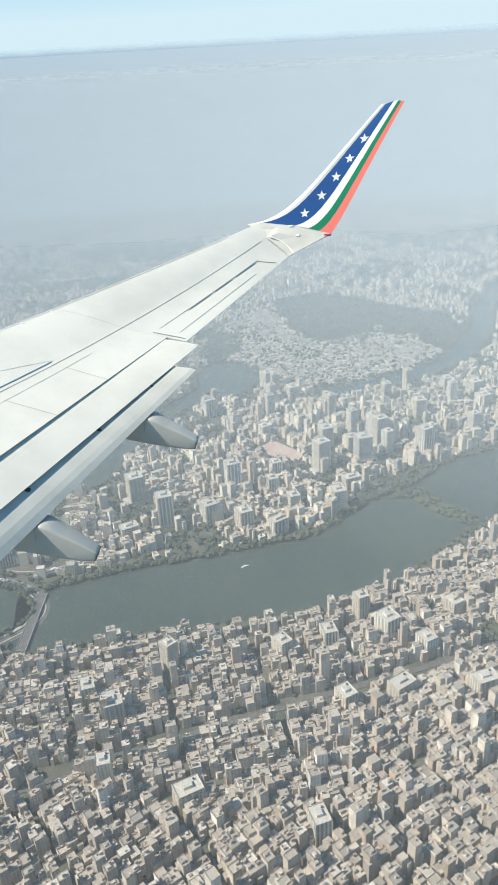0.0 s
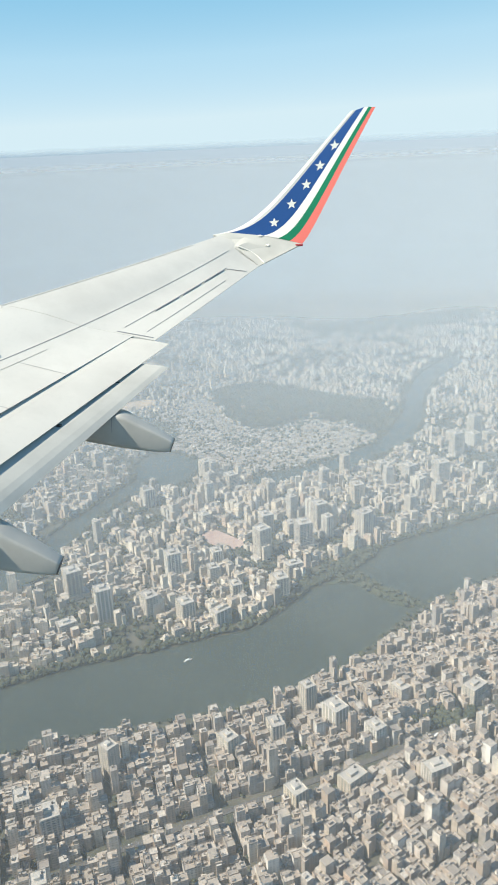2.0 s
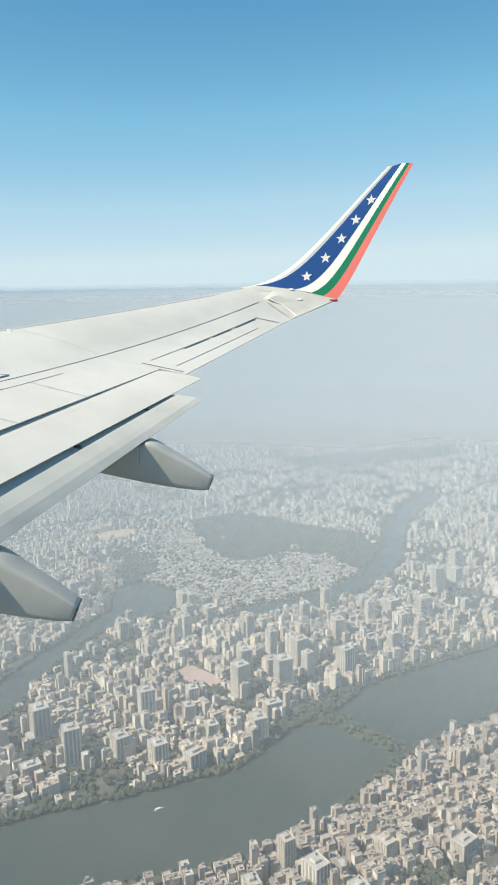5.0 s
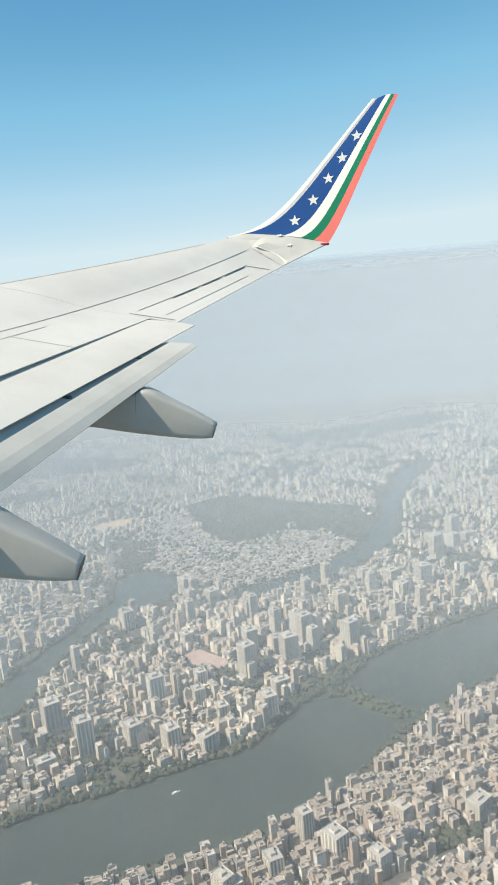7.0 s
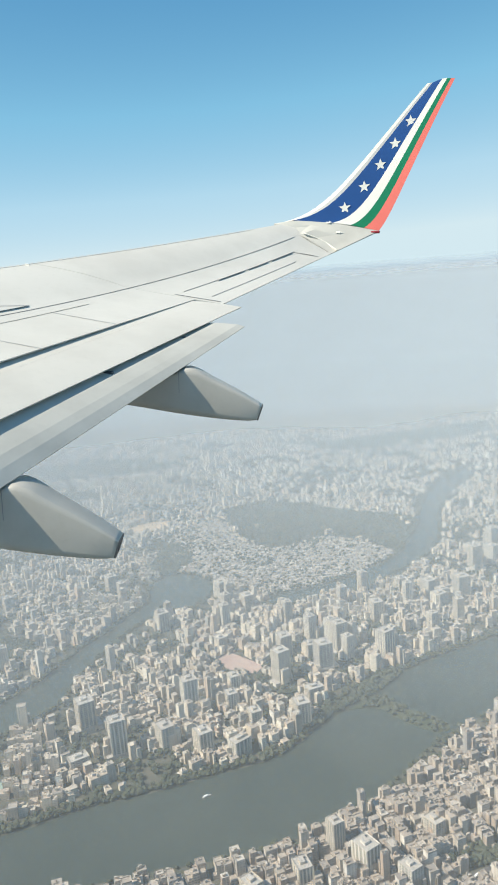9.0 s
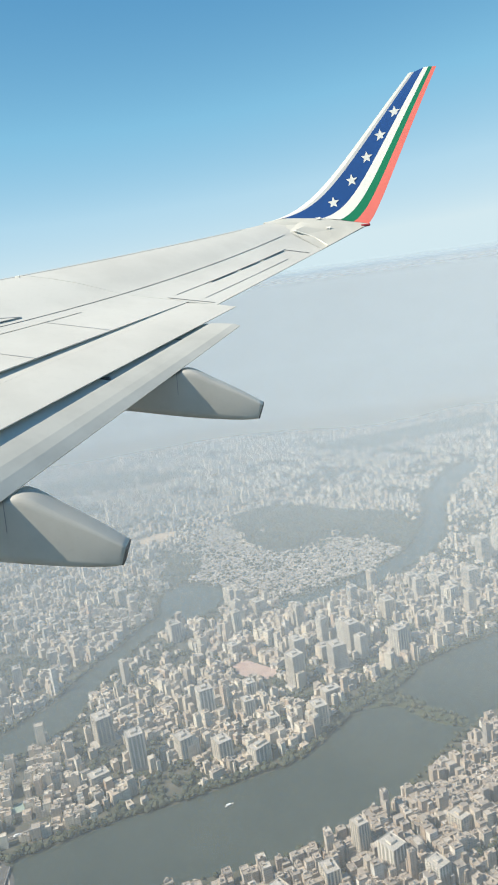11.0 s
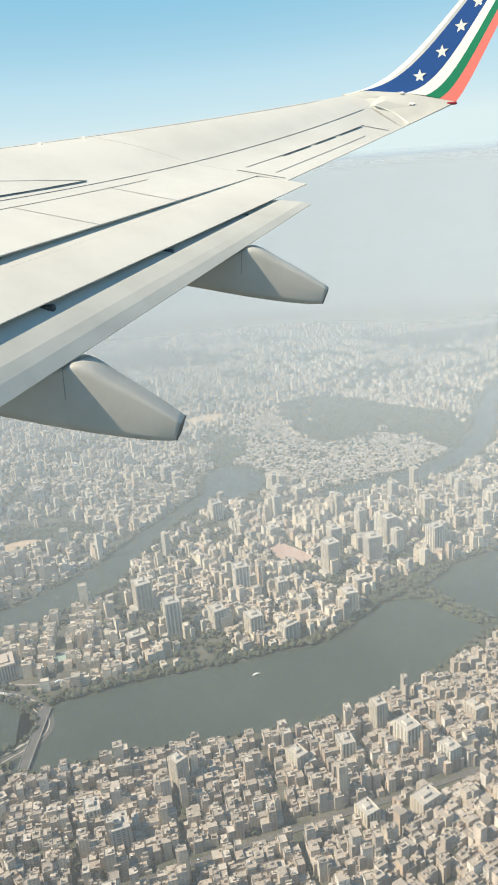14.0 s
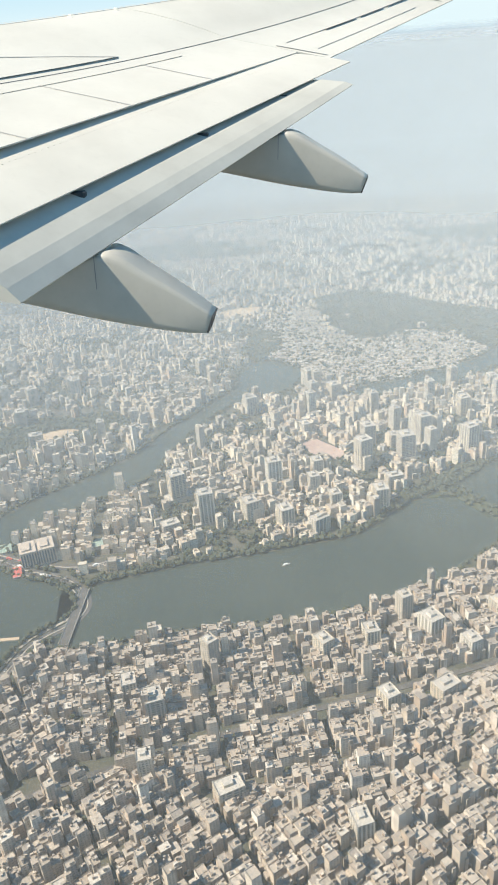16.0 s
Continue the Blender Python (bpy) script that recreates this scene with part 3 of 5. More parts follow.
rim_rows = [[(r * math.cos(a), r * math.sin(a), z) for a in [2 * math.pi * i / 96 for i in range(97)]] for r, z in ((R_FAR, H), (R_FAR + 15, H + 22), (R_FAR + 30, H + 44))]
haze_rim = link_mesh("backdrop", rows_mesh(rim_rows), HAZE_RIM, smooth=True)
tagged(haze_rim, "soft upper edge of the painted haze under the sky", "haze", kind="structure")

RIVER_FAR = [(-1.434, 1.342), (-1.413, 1.359), (-1.316, 1.389), (-1.216, 1.428), (-1.109, 1.451), (-0.999, 1.483), (-0.919, 1.504), (-0.861, 1.525), (-0.81, 1.571), (-0.768, 1.63), (-0.699, 1.684), (-0.65, 1.741), (-0.603, 1.803), (-0.528, 1.837), (-0.449, 1.882), (-0.318, 1.937), (-0.117, 2.02), (0.159, 2.127), (0.672, 2.309)]
RIVER_NEAR = [(-1.401, 1.171), (-1.366, 1.175), (-1.278, 1.196), (-1.187, 1.217), (-1.093, 1.23), (-0.996, 1.238), (-0.927, 1.249), (-0.857, 1.265), (-0.793, 1.3), (-0.725, 1.34), (-0.677, 1.372), (-0.621, 1.44), (-0.548, 1.513), (-0.489, 1.558), (-0.414, 1.604), (-0.234, 1.697), (0.011, 1.804), (0.474, 1.99)]
LAKE_FAR = [(-2.70, 1.28), (-2.48, 1.46), (-2.47, 1.63), (-2.40, 1.70), (-2.31, 1.67), (-2.25, 1.53), (-2.18, 1.45), (-1.99, 1.48), (-1.89, 1.52), (-1.81, 1.52), (-1.64, 1.47), (-1.54, 1.41),
            (-1.45, 1.375), (-1.40, 1.32), (-1.40, 1.27), (-1.46, 1.20), (-1.49, 1.10), (-1.52, 1.00), (-1.58, 0.90)]
LAKE_NEAR = [(-2.70, 1.20), (-2.40, 1.23), (-2.24, 1.235), (-2.05, 1.21), (-1.92, 1.17), (-1.86, 1.10), (-1.81, 1.01), (-1.75, 0.93), (-1.67, 0.875)]
CANAL_WEST = [(-1.673, 1.632), (-1.611, 1.737), (-1.53, 1.815), (-1.469, 1.895), (-1.415, 1.964), (-1.375, 2.063), (-1.33, 2.16), (-1.279, 2.243), (-1.237, 2.337), (-1.181, 2.425)]
CANAL_EAST = [(-1.621, 1.516), (-1.572, 1.611), (-1.499, 1.695), (-1.438, 1.752), (-1.384, 1.803), (-1.345, 1.879), (-1.334, 1.969), (-1.31, 2.036), (-1.268, 2.177), (-1.218, 2.268), (-1.155, 2.335)]
POND = [(-1.18, 2.411), (-1.195, 2.562), (-1.125, 2.664), (-1.004, 2.555), (-1.025, 2.426), (-1.093, 2.353)]
NORTH_FAR = [(-0.833, 2.388), (-0.702, 2.427), (-0.591, 2.479), (-0.49, 2.556), (-0.401, 2.642), (-0.32, 2.805), (-0.249, 2.995), (-0.204, 3.162), (-0.141, 3.333), (-0.051, 3.512), (0.121, 3.747)]
NORTH_NEAR = [(-0.837, 2.315), (-0.729, 2.32), (-0.64, 2.369), (-0.532, 2.409), (-0.45, 2.477), (-0.348, 2.583), (-0.254, 2.749), (-0.195, 2.937), (-0.158, 3.094), (-0.088, 3.265), (-0.002, 3.42), (0.166, 3.633)]
ISLAND = [(-1.70, 1.17), (-1.66, 1.185), (-1.63, 1.14), (-1.635, 1.07), (-1.67, 1.02), (-1.715, 1.04), (-1.725, 1.10)]
SPIT = [(-0.7, 1.676), (-0.63, 1.719), (-0.593, 1.677), (-0.555, 1.616), (-0.508, 1.57), (-0.529, 1.541), (-0.576, 1.576), (-0.614, 1.63), (-0.639, 1.667)]


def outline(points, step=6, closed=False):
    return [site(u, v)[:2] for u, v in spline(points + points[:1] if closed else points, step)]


def patch(name, points, z, mat, thick=0.0):
    bm = bmesh.new()
    face = bm.faces.new([bm.verts.new((x, y, z)) for x, y in points])
    if face.normal.z < 0:
        face.normal_flip()
    if thick:
        out = bmesh.ops.extrude_face_region(bm, geom=[face])["geom"]
        bmesh.ops.translate(bm, vec=(0, 0, -thick), verts=[v for v in out if isinstance(v, bmesh.types.BMVert)])
        bmesh.ops.recalc_face_normals(bm, faces=bm.faces)
    return link_mesh(name, bm, mat)


river_far, river_near = outline(RIVER_FAR), outline(RIVER_NEAR)
lake_far, lake_near = outline(LAKE_FAR), outline(LAKE_NEAR)
canal_w, canal_e = outline(CANAL_WEST), outline(CANAL_EAST)
north_far, north_near = outline(NORTH_FAR), outline(NORTH_NEAR)
pond_line, island_line, spit_line = outline(POND, 4, True), outline(ISLAND, 4, True), outline(SPIT, 4, True)
SHAPES = {"river": river_far + river_near[::-1], "lake": lake_far + lake_near[::-1], "canal": canal_w + canal_e[::-1],
          "pond": pond_line, "north": north_far + north_near[::-1]}
for nm, label in (("river", "murky green city river"), ("lake", "broad murky green city lake"), ("canal", "narrow green canal"), ("pond", "small dark pond"), ("north", "hazy lake arm")):
    w = patch("water", SHAPES[nm], 0.5, WATER)
    tagged(w, label + " between built-up banks", "water", kind="structure")
isle = patch("island", island_line, 2.0, TURF, 1.9)
tagged(isle, "wooded island in the lake", "island", kind="structure")
spit = patch("island", spit_line, 1.4, TURF, 1.3)
tagged(spit, "narrow wooded spit across the river", "island", kind="structure")


def inside(poly, x, y):
    p = np.array(poly)
    r = np.zeros(len(x), bool)
    for (xa, ya), (xb, yb) in zip(p, np.roll(p, -1, 0)):
        if ya != yb:
            r ^= ((ya > y) != (yb > y)) & (x < (xb - xa) * (y - ya) / (yb - ya) + xa)
    return r


def near_line(line, x, y, reach):
    p = np.array(line)
    best = np.full(len(x), 1e9)
    for a, b in zip(p, p[1:]):
        d = b - a
        s = np.clip(((x - a[0]) * d[0] + (y - a[1]) * d[1]) / max(d @ d, 1e-6), 0, 1)
        best = np.minimum(best, np.hypot(x - a[0] - s * d[0], y - a[1] - s * d[1]))
    return best < reach


def ribbon(name, line, width, z, mat, thick=0.6):
    p = np.array(line)
    t = np.gradient(p, axis=0)
    t /= np.maximum(np.hypot(*t.T)[:, None], 1e-9)
    nrm = np.c_[-t[:, 1], t[:, 0]]
    rows = []
    for c, n in zip(p, nrm):
        l, r = c + n * width / 2, c - n * width / 2
        rows.append([(l[0], l[1], z - thick), (l[0], l[1], z), (r[0], r[1], z), (r[0], r[1], z - thick)])
    return link_mesh(name, rows_mesh(rows), mat)


def shifted(line, d):
    p = np.array(line)
    t = np.gradient(p, axis=0)
    t /= np.maximum(np.hypot(*t.T)[:, None], 1e-9)
    return [tuple(q) for q in p + np.c_[-t[:, 1], t[:, 0]] * d]


ROADS = {
    "south": (shifted(lake_near, -17), 11, "lakeside ring road"),
    "south_walk": (shifted(lake_near, -6), 4, "lakeside promenade"),
    "north": (shifted(lake_far, 17), 12, "lakeside ring road"),
    "north_walk": (shifted(lake_far, 6), 4, "lakeside promenade"),
    "avenue": (outline([(-1.75, 0.62), (-1.2, 0.90), (-0.6, 1.12), (0.0, 1.38), (0.6, 1.60), (1.6, 1.95)]), 7, "straight city avenue"),
    "express": (outline([(-3.0, 2.0), (-2.5, 1.75), (-2.2, 1.60), (-1.9, 1.62), (-1.66, 1.52), (-1.45, 1.44), (-1.34, 1.47)]), 11, "wide dual road"),
    "cross": (outline([(-2.12, 1.50), (-2.2, 1.75), (-2.3, 2.2), (-2.2, 2.9), (-1.9, 3.6)]), 11, "city street"),
    "west": (outline([(-3.2, 2.5), (-2.4, 2.45), (-1.7, 2.30), (-1.35, 2.3)]), 11, "city street"),
    "far": (outline([(-3.4, 3.5), (-2.0, 3.4), (-1.2, 3.5), (0.2, 3.9), (1.8, 4.3)]), 14, "hazy city road"),
}
for nm, (line, width, label) in ROADS.items():
    mat = PAVING if "walk" in nm else ASPHALT
    tagged(ribbon("road", line, width, 1.2 if "walk" in nm else 0.9, mat, 0.9), "grey asphalt " + label + " with worn edges" if mat is ASPHALT else "pale paved " + label + " by the water", "road", kind="structure")
for nm in ("express", "south", "north"):
    line, width, label = ROADS[nm]
    tagged(ribbon("kerb", shifted(line, 0.0), 1.6, 1.5, PAVING, 0.6), "pale raised median of the road", "kerb", kind="structure")

BARE = {
    "field": (outline([(-1.344, 3.267), (-1.27, 3.32), (-1.18, 3.32), (-1.208, 3.218), (-1.303, 3.191)], 3, True), SAND, "bare sandy field among hazy blocks"),
    "court": (outline([(-0.988, 1.998), (-0.955, 2.031), (-0.871, 1.934), (-0.893, 1.898), (-0.949, 1.912)], 1, True), CLAY, "red-brown sports court"),
    "lawn": (outline([(-2.06, 1.135), (-2.00, 1.15), (-1.98, 1.10), (-2.05, 1.085)], 3, True), TURF, "green playing field between houses"),
    "yard": (outline([(-2.15, 1.54), (-2.02, 1.57), (-1.96, 1.545), (-2.06, 1.51)], 3, True), SAND, "sandy yard by the ring road"),
    "dusty": (outline([(-1.75, 2.12), (-1.66, 2.17), (-1.60, 2.15), (-1.68, 2.09)], 3, True), SAND, "bare patch in a wooded park"),
}
for line, mat, label in BARE.values():
    tagged(patch("field", line, 0.7, mat, 0.6), label, "field", kind="structure")
GROVES = [outline(q, 3, True) for q in (
    [(-0.977, 3.378), (-0.789, 3.457), (-0.573, 3.281), (-0.374, 3.121), (-0.259, 2.998), (-0.327, 2.821), (-0.392, 2.688), (-0.517, 2.875), (-0.63, 2.95), (-0.778, 2.865), (-0.915, 3.016)],
    [(-1.64, 2.242), (-1.554, 2.278), (-1.456, 2.182), (-1.514, 2.099), (-1.6, 2.086)],
    [(-1.18, 2.648), (-1.117, 2.695), (-1.071, 2.836), (-1.162, 2.998), (-1.208, 2.789)],
    [(-2.122, 4.582), (-1.771, 4.63), (-1.464, 4.6), (-1.236, 4.313), (-1.484, 4.233), (-1.836, 4.325)],
    [(-0.546, 4.636), (-0.108, 4.653), (0.464, 4.787), (0.477, 4.503), (0.015, 4.343), (-0.393, 4.37)],
    [(-0.769, 1.622), (-0.719, 1.68), (-0.627, 1.736), (-0.552, 1.818), (-0.6, 1.818), (-0.674, 1.776), (-0.747, 1.709), (-0.793, 1.628)],
    [(-1.95, 2.05), (-1.75, 2.25), (-1.60, 2.2), (-1.7, 2.0)],
    [(-2.7, 2.65), (-2.3, 2.75), (-1.9, 2.7), (-2.2, 2.58)],
    [(-2.3, 3.8), (-1.7, 3.95), (-1.5, 3.8), (-1.9, 3.7)],
    [(-0.62, 1.16), (-0.55, 1.20), (-0.5, 1.17), (-0.56, 1.14)])]
SLUM = outline([(-1.175, 3.037), (-1.087, 3.229), (-0.977, 3.268), (-0.916, 2.981), (-0.78, 2.833), (-0.633, 2.916), (-0.522, 2.843), (-0.413, 2.677), (-0.487, 2.572), (-0.589, 2.495), (-0.701, 2.436), (-0.806, 2.419), (-0.889, 2.494), (-0.959, 2.542), (-1.07, 2.657), (-1.155, 2.863)], 3, True)

# ---- the city ----
def blocked(x, y, margin):
    bad = np.zeros(len(x), bool)
    for s in SHAPES.values():
        bad |= inside(s, x, y)
    for l in (river_far, river_near, lake_far, lake_near, canal_w, canal_e, pond_line, north_far, north_near):
        bad |= near_line(l, x, y, margin)
    for line, width, _ in ROADS.values():
        bad |= near_line(line, x, y, width / 2 + 7)
    for line, _, _ in BARE.values():
        bad |= inside(line, x, y)
    return bad


def wanted(x, y):
    v = y / H
    u = x / H
    return (v > 0.45) & (v < 5.6) & (u > -0.5 - 0.42 * v) & (u < 0.35 + 0.42 * v)


centres = np.c_[rng.uniform(-3000, 2500, 150), rng.uniform(250, 3700, 150)]
headings = rng.uniform(-0.35, 0.35, 150) + 0.55
lots = []
for i, (c, th) in enumerate(zip(centres, headings)):
    v = c[1] / H
    old = c[1] < np.interp(c[0], [p[0] for p in river_near], [p[1] for p in river_near]) and v < 2.2
    pitch = 9.2 if old else 13.5 if v < 2.15 else 11.5 if v < 3.6 else 16.0
    n = int(620 / pitch)
    ii, jj = np.meshgrid(np.arange(-n, n), np.arange(-n, n))
    ii, jj = ii.ravel(), jj.ravel()
    keep = (ii % 12 != 0) & (jj % 7 != 0)
    px = (ii + rng.uniform(-0.28, 0.28, len(ii))) * pitch
    py = (jj + rng.uniform(-0.28, 0.28, len(jj))) * pitch
    x = c[0] + px * math.cos(th) - py * math.sin(th)
    y = c[1] + px * math.sin(th) + py * math.cos(th)
    keep &= wanted(x, y)
    x, y = x[keep], y[keep]
    d = (x[:, None] - centres[None, :, 0]) ** 2 + (y[:, None] - centres[None, :, 1]) ** 2
    own = d.argmin(1) == i
    x, y = x[own], y[own]
    if len(x):
        lots.append(np.c_[x, y, np.full(len(x), th), np.full(len(x), pitch)])
lots = np.concatenate(lots)
bad = blocked(lots[:, 0], lots[:, 1], 15)
for g in GROVES:
    bad |= inside(g, lots[:, 0], lots[:, 1]) & (rng.random(len(lots)) > 0.02)
bad |= inside(SLUM, lots[:, 0], lots[:, 1])
lots = lots[~bad]


def greenness(x, y):
    """Where the city opens into wooded plots: above 0.5."""
    g = np.sin(x / 61 + 1.3 * np.sin(y / 83)) + np.sin(y / 47 + 1.1 * np.sin(x / 97 + 2)) + 0.6 * np.sin((x + y) / 29 + 0.8)
    return g - np.interp(y / H, (1.2, 1.5), (2.0, -0.05))


lots = lots[rng.random(len(lots)) > np.interp(lots[:, 1] / H, (1.3, 1.8, 4), (0.04, 0.22, 0.36))]
lots = lots[(greenness(lots[:, 0], lots[:, 1]) < 0.75) | (rng.random(len(lots)) < 0.22)]


def boxes(x, y, w, d, z0, z1, th):
    """Vertices and faces of many upright blocks without floors."""
    n = len(x)
    sx = np.array([-1, 1, 1, -1]) * 0.5
    sy = np.array([-1, -1, 1, 1]) * 0.5
    lx, ly = sx[None] * w[:, None], sy[None] * d[:, None]
    cx = x[:, None] + lx * np.cos(th)[:, None] - ly * np.sin(th)[:, None]
    cy = y[:, None] + lx * np.sin(th)[:, None] + ly * np.cos(th)[:, None]
    low = np.stack([cx, cy, np.repeat(z0[:, None], 4, 1)], -1)
    top = np.stack([cx, cy, np.repeat(z1[:, None], 4, 1)], -1)
    verts = np.concatenate([low, top], 1).reshape(-1, 3)
    f = np.array([[4, 5, 6, 7], [0, 1, 5, 4], [1, 2, 6, 5], [2, 3, 7, 6], [3, 0, 4, 7]])
    faces = (f[None] + (np.arange(n) * 8)[:, None, None]).reshape(-1, 4)
    return verts, faces


def joined(name, pieces, mat, label, category):
    verts, faces, k = [], [], 0
    for v, f in pieces:
        verts.append(v)
        faces.append(f + k)
        k += len(v)
    verts, faces = np.concatenate(verts), np.concatenate(faces)
    m = faces.shape[1]
    me = bpy.data.meshes.new(name)
    me.vertices.add(len(verts))
    me.vertices.foreach_set("co", verts.astype(np.float32).ravel())
    me.loops.add(faces.size)
    me.loops.foreach_set("vertex_index", faces.astype(np.int32).ravel())
    me.polygons.add(len(faces))
    me.polygons.foreach_set("loop_start", np.arange(0, faces.size, m, dtype=np.int32))
    me.polygons.foreach_set("use_smooth", np.zeros(len(faces), dtype=bool))
    me.update(calc_edges=True)
    me.validate()
    me.materials.append(mat)
    return tagged(new(name, me), label, category, kind="stuff")


def district(name, q, mat, label, old):
    n = len(q)
    x, y, th, pitch = q.T
    v = y / H
    w = pitch * (rng.uniform(0.72, 1.25, n) if old else rng.uniform(0.48, 1.0, n))
    d = pitch * (rng.uniform(0.68, 1.20, n) if old else rng.uniform(0.45, 0.95, n))
    hgt = (rng.gamma(3.2, 3.1, n) if old else rng.gamma(3.0, 3.6, n) * np.interp(v, (1.8, 2.6), (0.95, 0.55))) + np.where(v < 2.3, 6.0, 4.0)
    tall = rng.random(n) < (0.025 if old else 0.045)
    hgt = np.minimum(np.where(tall, hgt + rng.uniform(8, 26, n), hgt), 62)
    low = np.full(n, -0.5)
    pieces = []

    def add(sel, off, size, z0, z1, twist):
        ox = x + off[:, 0] * w * np.cos(th) - off[:, 1] * d * np.sin(th)
        oy = y + off[:, 0] * w * np.sin(th) + off[:, 1] * d * np.cos(th)
        pieces.append(boxes(ox[sel], oy[sel], (w * size[:, 0])[sel], (d * size[:, 1])[sel], z0[sel], z1[sel], (th + twist)[sel]))

    every, straight, centre = np.ones(n, bool), np.zeros(n), np.zeros((n, 2))
    add(every, centre, np.ones((n, 2)), low, hgt, straight)
    # side wings of other heights, so that the outlines are broken
    for share, lo_, hi_ in ((0.65, 0.35, 0.95), (0.45, 0.25, 0.8)):
        side = rng.uniform(0.3, 0.62, (n, 2)) * rng.choice((-1, 1), (n, 2))
        add(rng.random(n) < share, side, rng.uniform(0.4, 0.75, (n, 2)), low, hgt * rng.uniform(lo_, hi_, n), rng.normal(0, 0.1 if old else 0.03, n))
    # stair heads, lift rooms and water tanks on the roofs
    for share, big in ((0.8, 0.40), (0.5, 0.22)):
        add(rng.random(n) < share, rng.uniform(-0.34, 0.34, (n, 2)), rng.uniform(big * 0.5, big, (n, 2)), hgt - 0.2, hgt + rng.uniform(1.6, 4.2, n), straight)
    # parapets of roof terraces
    close = (v < 1.9) & (rng.random(n) < 0.6)
    for ax, ay, fw_, fd in ((0, -0.49, 1.0, 0.03), (0, 0.49, 1.0, 0.03), (-0.49, 0, 0.03, 1.0), (0.49, 0, 0.03, 1.0)):
        add(close, centre + (ax, ay), np.ones((n, 2)) * (fw_, fd), hgt - 0.3, hgt + 1.0, straight)
    joined(name, pieces, mat, label, "city blocks")


# single houses of the quarter south of the lake
def unit_mesh(name, bm):
    me = bpy.data.meshes.new(name)
    bm.to_mesh(me)
    bm.free()
    me.materials.append(HOUSE)
    return me


def frame_ring():
    bm = bmesh.new()
    loops = [[bm.verts.new((sx * r, sy * r, z)) for sx, sy in ((-1, -1), (1, -1), (1, 1), (-1, 1))] for r, z in ((0.5, -0.2), (0.5, 1), (0.47, 1), (0.47, -0.2))]
    for a, b in zip(loops, loops[1:]):
        for i in range(4):
            bm.faces.new((a[i], a[(i + 1) % 4], b[(i + 1) % 4], b[i]))
    return bm


UNIT = unit_mesh("house_body", box(-0.5, -0.5, 0, 0.5, 0.5, 1))
RING = unit_mesh("roof_parapet", frame_ring())
HOUSE_KINDS = ("low flat-roofed concrete house in a dense quarter", "stained flat-roofed concrete house with a stair head", "small brown plastered house among close neighbours")
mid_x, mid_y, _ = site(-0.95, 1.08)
order = np.argsort(np.hypot(lots[:, 0] - mid_x, (lots[:, 1] - mid_y) * 1.2))
singles = np.zeros(len(lots), bool)
singles[order[:280]] = True
hr = random.Random(5)


def piece_of(name, mesh, parent, at, size, turn=0.0):
    ob = new(name, mesh)
    ob.parent = parent
    ob.location, ob.scale, ob.rotation_euler = at, size, (0, 0, turn)


for x, y, th, pitch in lots[singles]:
    w, d, h = pitch * hr.uniform(0.72, 1.2), pitch * hr.uniform(0.7, 1.15), 4.5 + hr.gammavariate(3.2, 3.1)
    t = thing("house", (x, y, 0), hr.choice(HOUSE_KINDS), "house", "houses south of the river", math.degrees(th))
    piece_of("body", UNIT, t, (0, 0, -0.5), (w, d, h + 0.5))
    if hr.random() < 0.75:
        piece_of("stair_head", UNIT, t, (w * hr.uniform(-0.25, 0.25), d * hr.uniform(-0.25, 0.25), h - 0.1), (w * hr.uniform(0.2, 0.42), d * hr.uniform(0.2, 0.42), hr.uniform(2.0, 3.6)))
    if hr.random() < 0.5:
        piece_of("side_wing", UNIT, t, (w * hr.uniform(-0.6, 0.6), d * hr.uniform(-0.6, 0.6), -0.5), (w * 0.62, d * 0.7, h * hr.uniform(0.4, 0.85)), hr.gauss(0, 0.12))
    if hr.random() < 0.6:
        piece_of("parapet", RING, t, (0, 0, h), (w, d, 1.0))
lots = lots[~singles]

vv = lots[:, 1] / H
south = (lots[:, 1] < np.interp(lots[:, 0], [p[0] for p in river_near], [p[1] for p in river_near])) & (vv < 2.2)
district("city_blocks", lots[south], OLD_BLOCKS, "dense flat-roofed concrete houses in cream, grey and brown", True)
district("city_blocks", lots[~south & (vv < 2.5)], NEW_BLOCKS, "mid-rise plastered apartment blocks with trees between them", False)
district("city_blocks", lots[~south & (vv >= 2.5)], NEW_BLOCKS, "hazy mid-rise city blocks in the distance", False)

# tin-roofed shacks by the northern water
gx, gy = np.meshgrid(np.arange(-700, 900, 8.0), np.arange(1500, 2300, 8.0))
gx = gx.ravel() + rng.uniform(-2.5, 2.5, gx.size)
gy = gy.ravel() + rng.uniform(-2.5, 2.5, gy.size)
ok = inside(SLUM, gx, gy) & (rng.random(gx.size) < 0.82)
n = ok.sum()
joined("shacks", [boxes(gx[ok], gy[ok], rng.uniform(5, 9, n), rng.uniform(5, 8, n), np.zeros(n), rng.uniform(2.5, 5.5, n), rng.uniform(-0.3, 0.9, n))], TIN,
       "crowded low tin-roofed shacks", "shacks")


# trees: tapered trunks are too thin to show from the air; crowns are clumps of foliage
def clump_shape(seed, detail):
    bm = bmesh.new()
    bmesh.ops.create_icosphere(bm, subdivisions=detail, radius=1.0)
    r = np.random.default_rng(seed)
    for vtx in bm.verts:
        vtx.co *= float(r.uniform(0.72, 1.25))
        vtx.co.z *= 0.8
    v = np.array([p.co[:] for p in bm.verts])
    f = np.array([[q.index for q in p.verts] for p in bm.faces])
    bm.free()
    return v, f


CLUMPS = [clump_shape(k, 2) for k in range(5)]


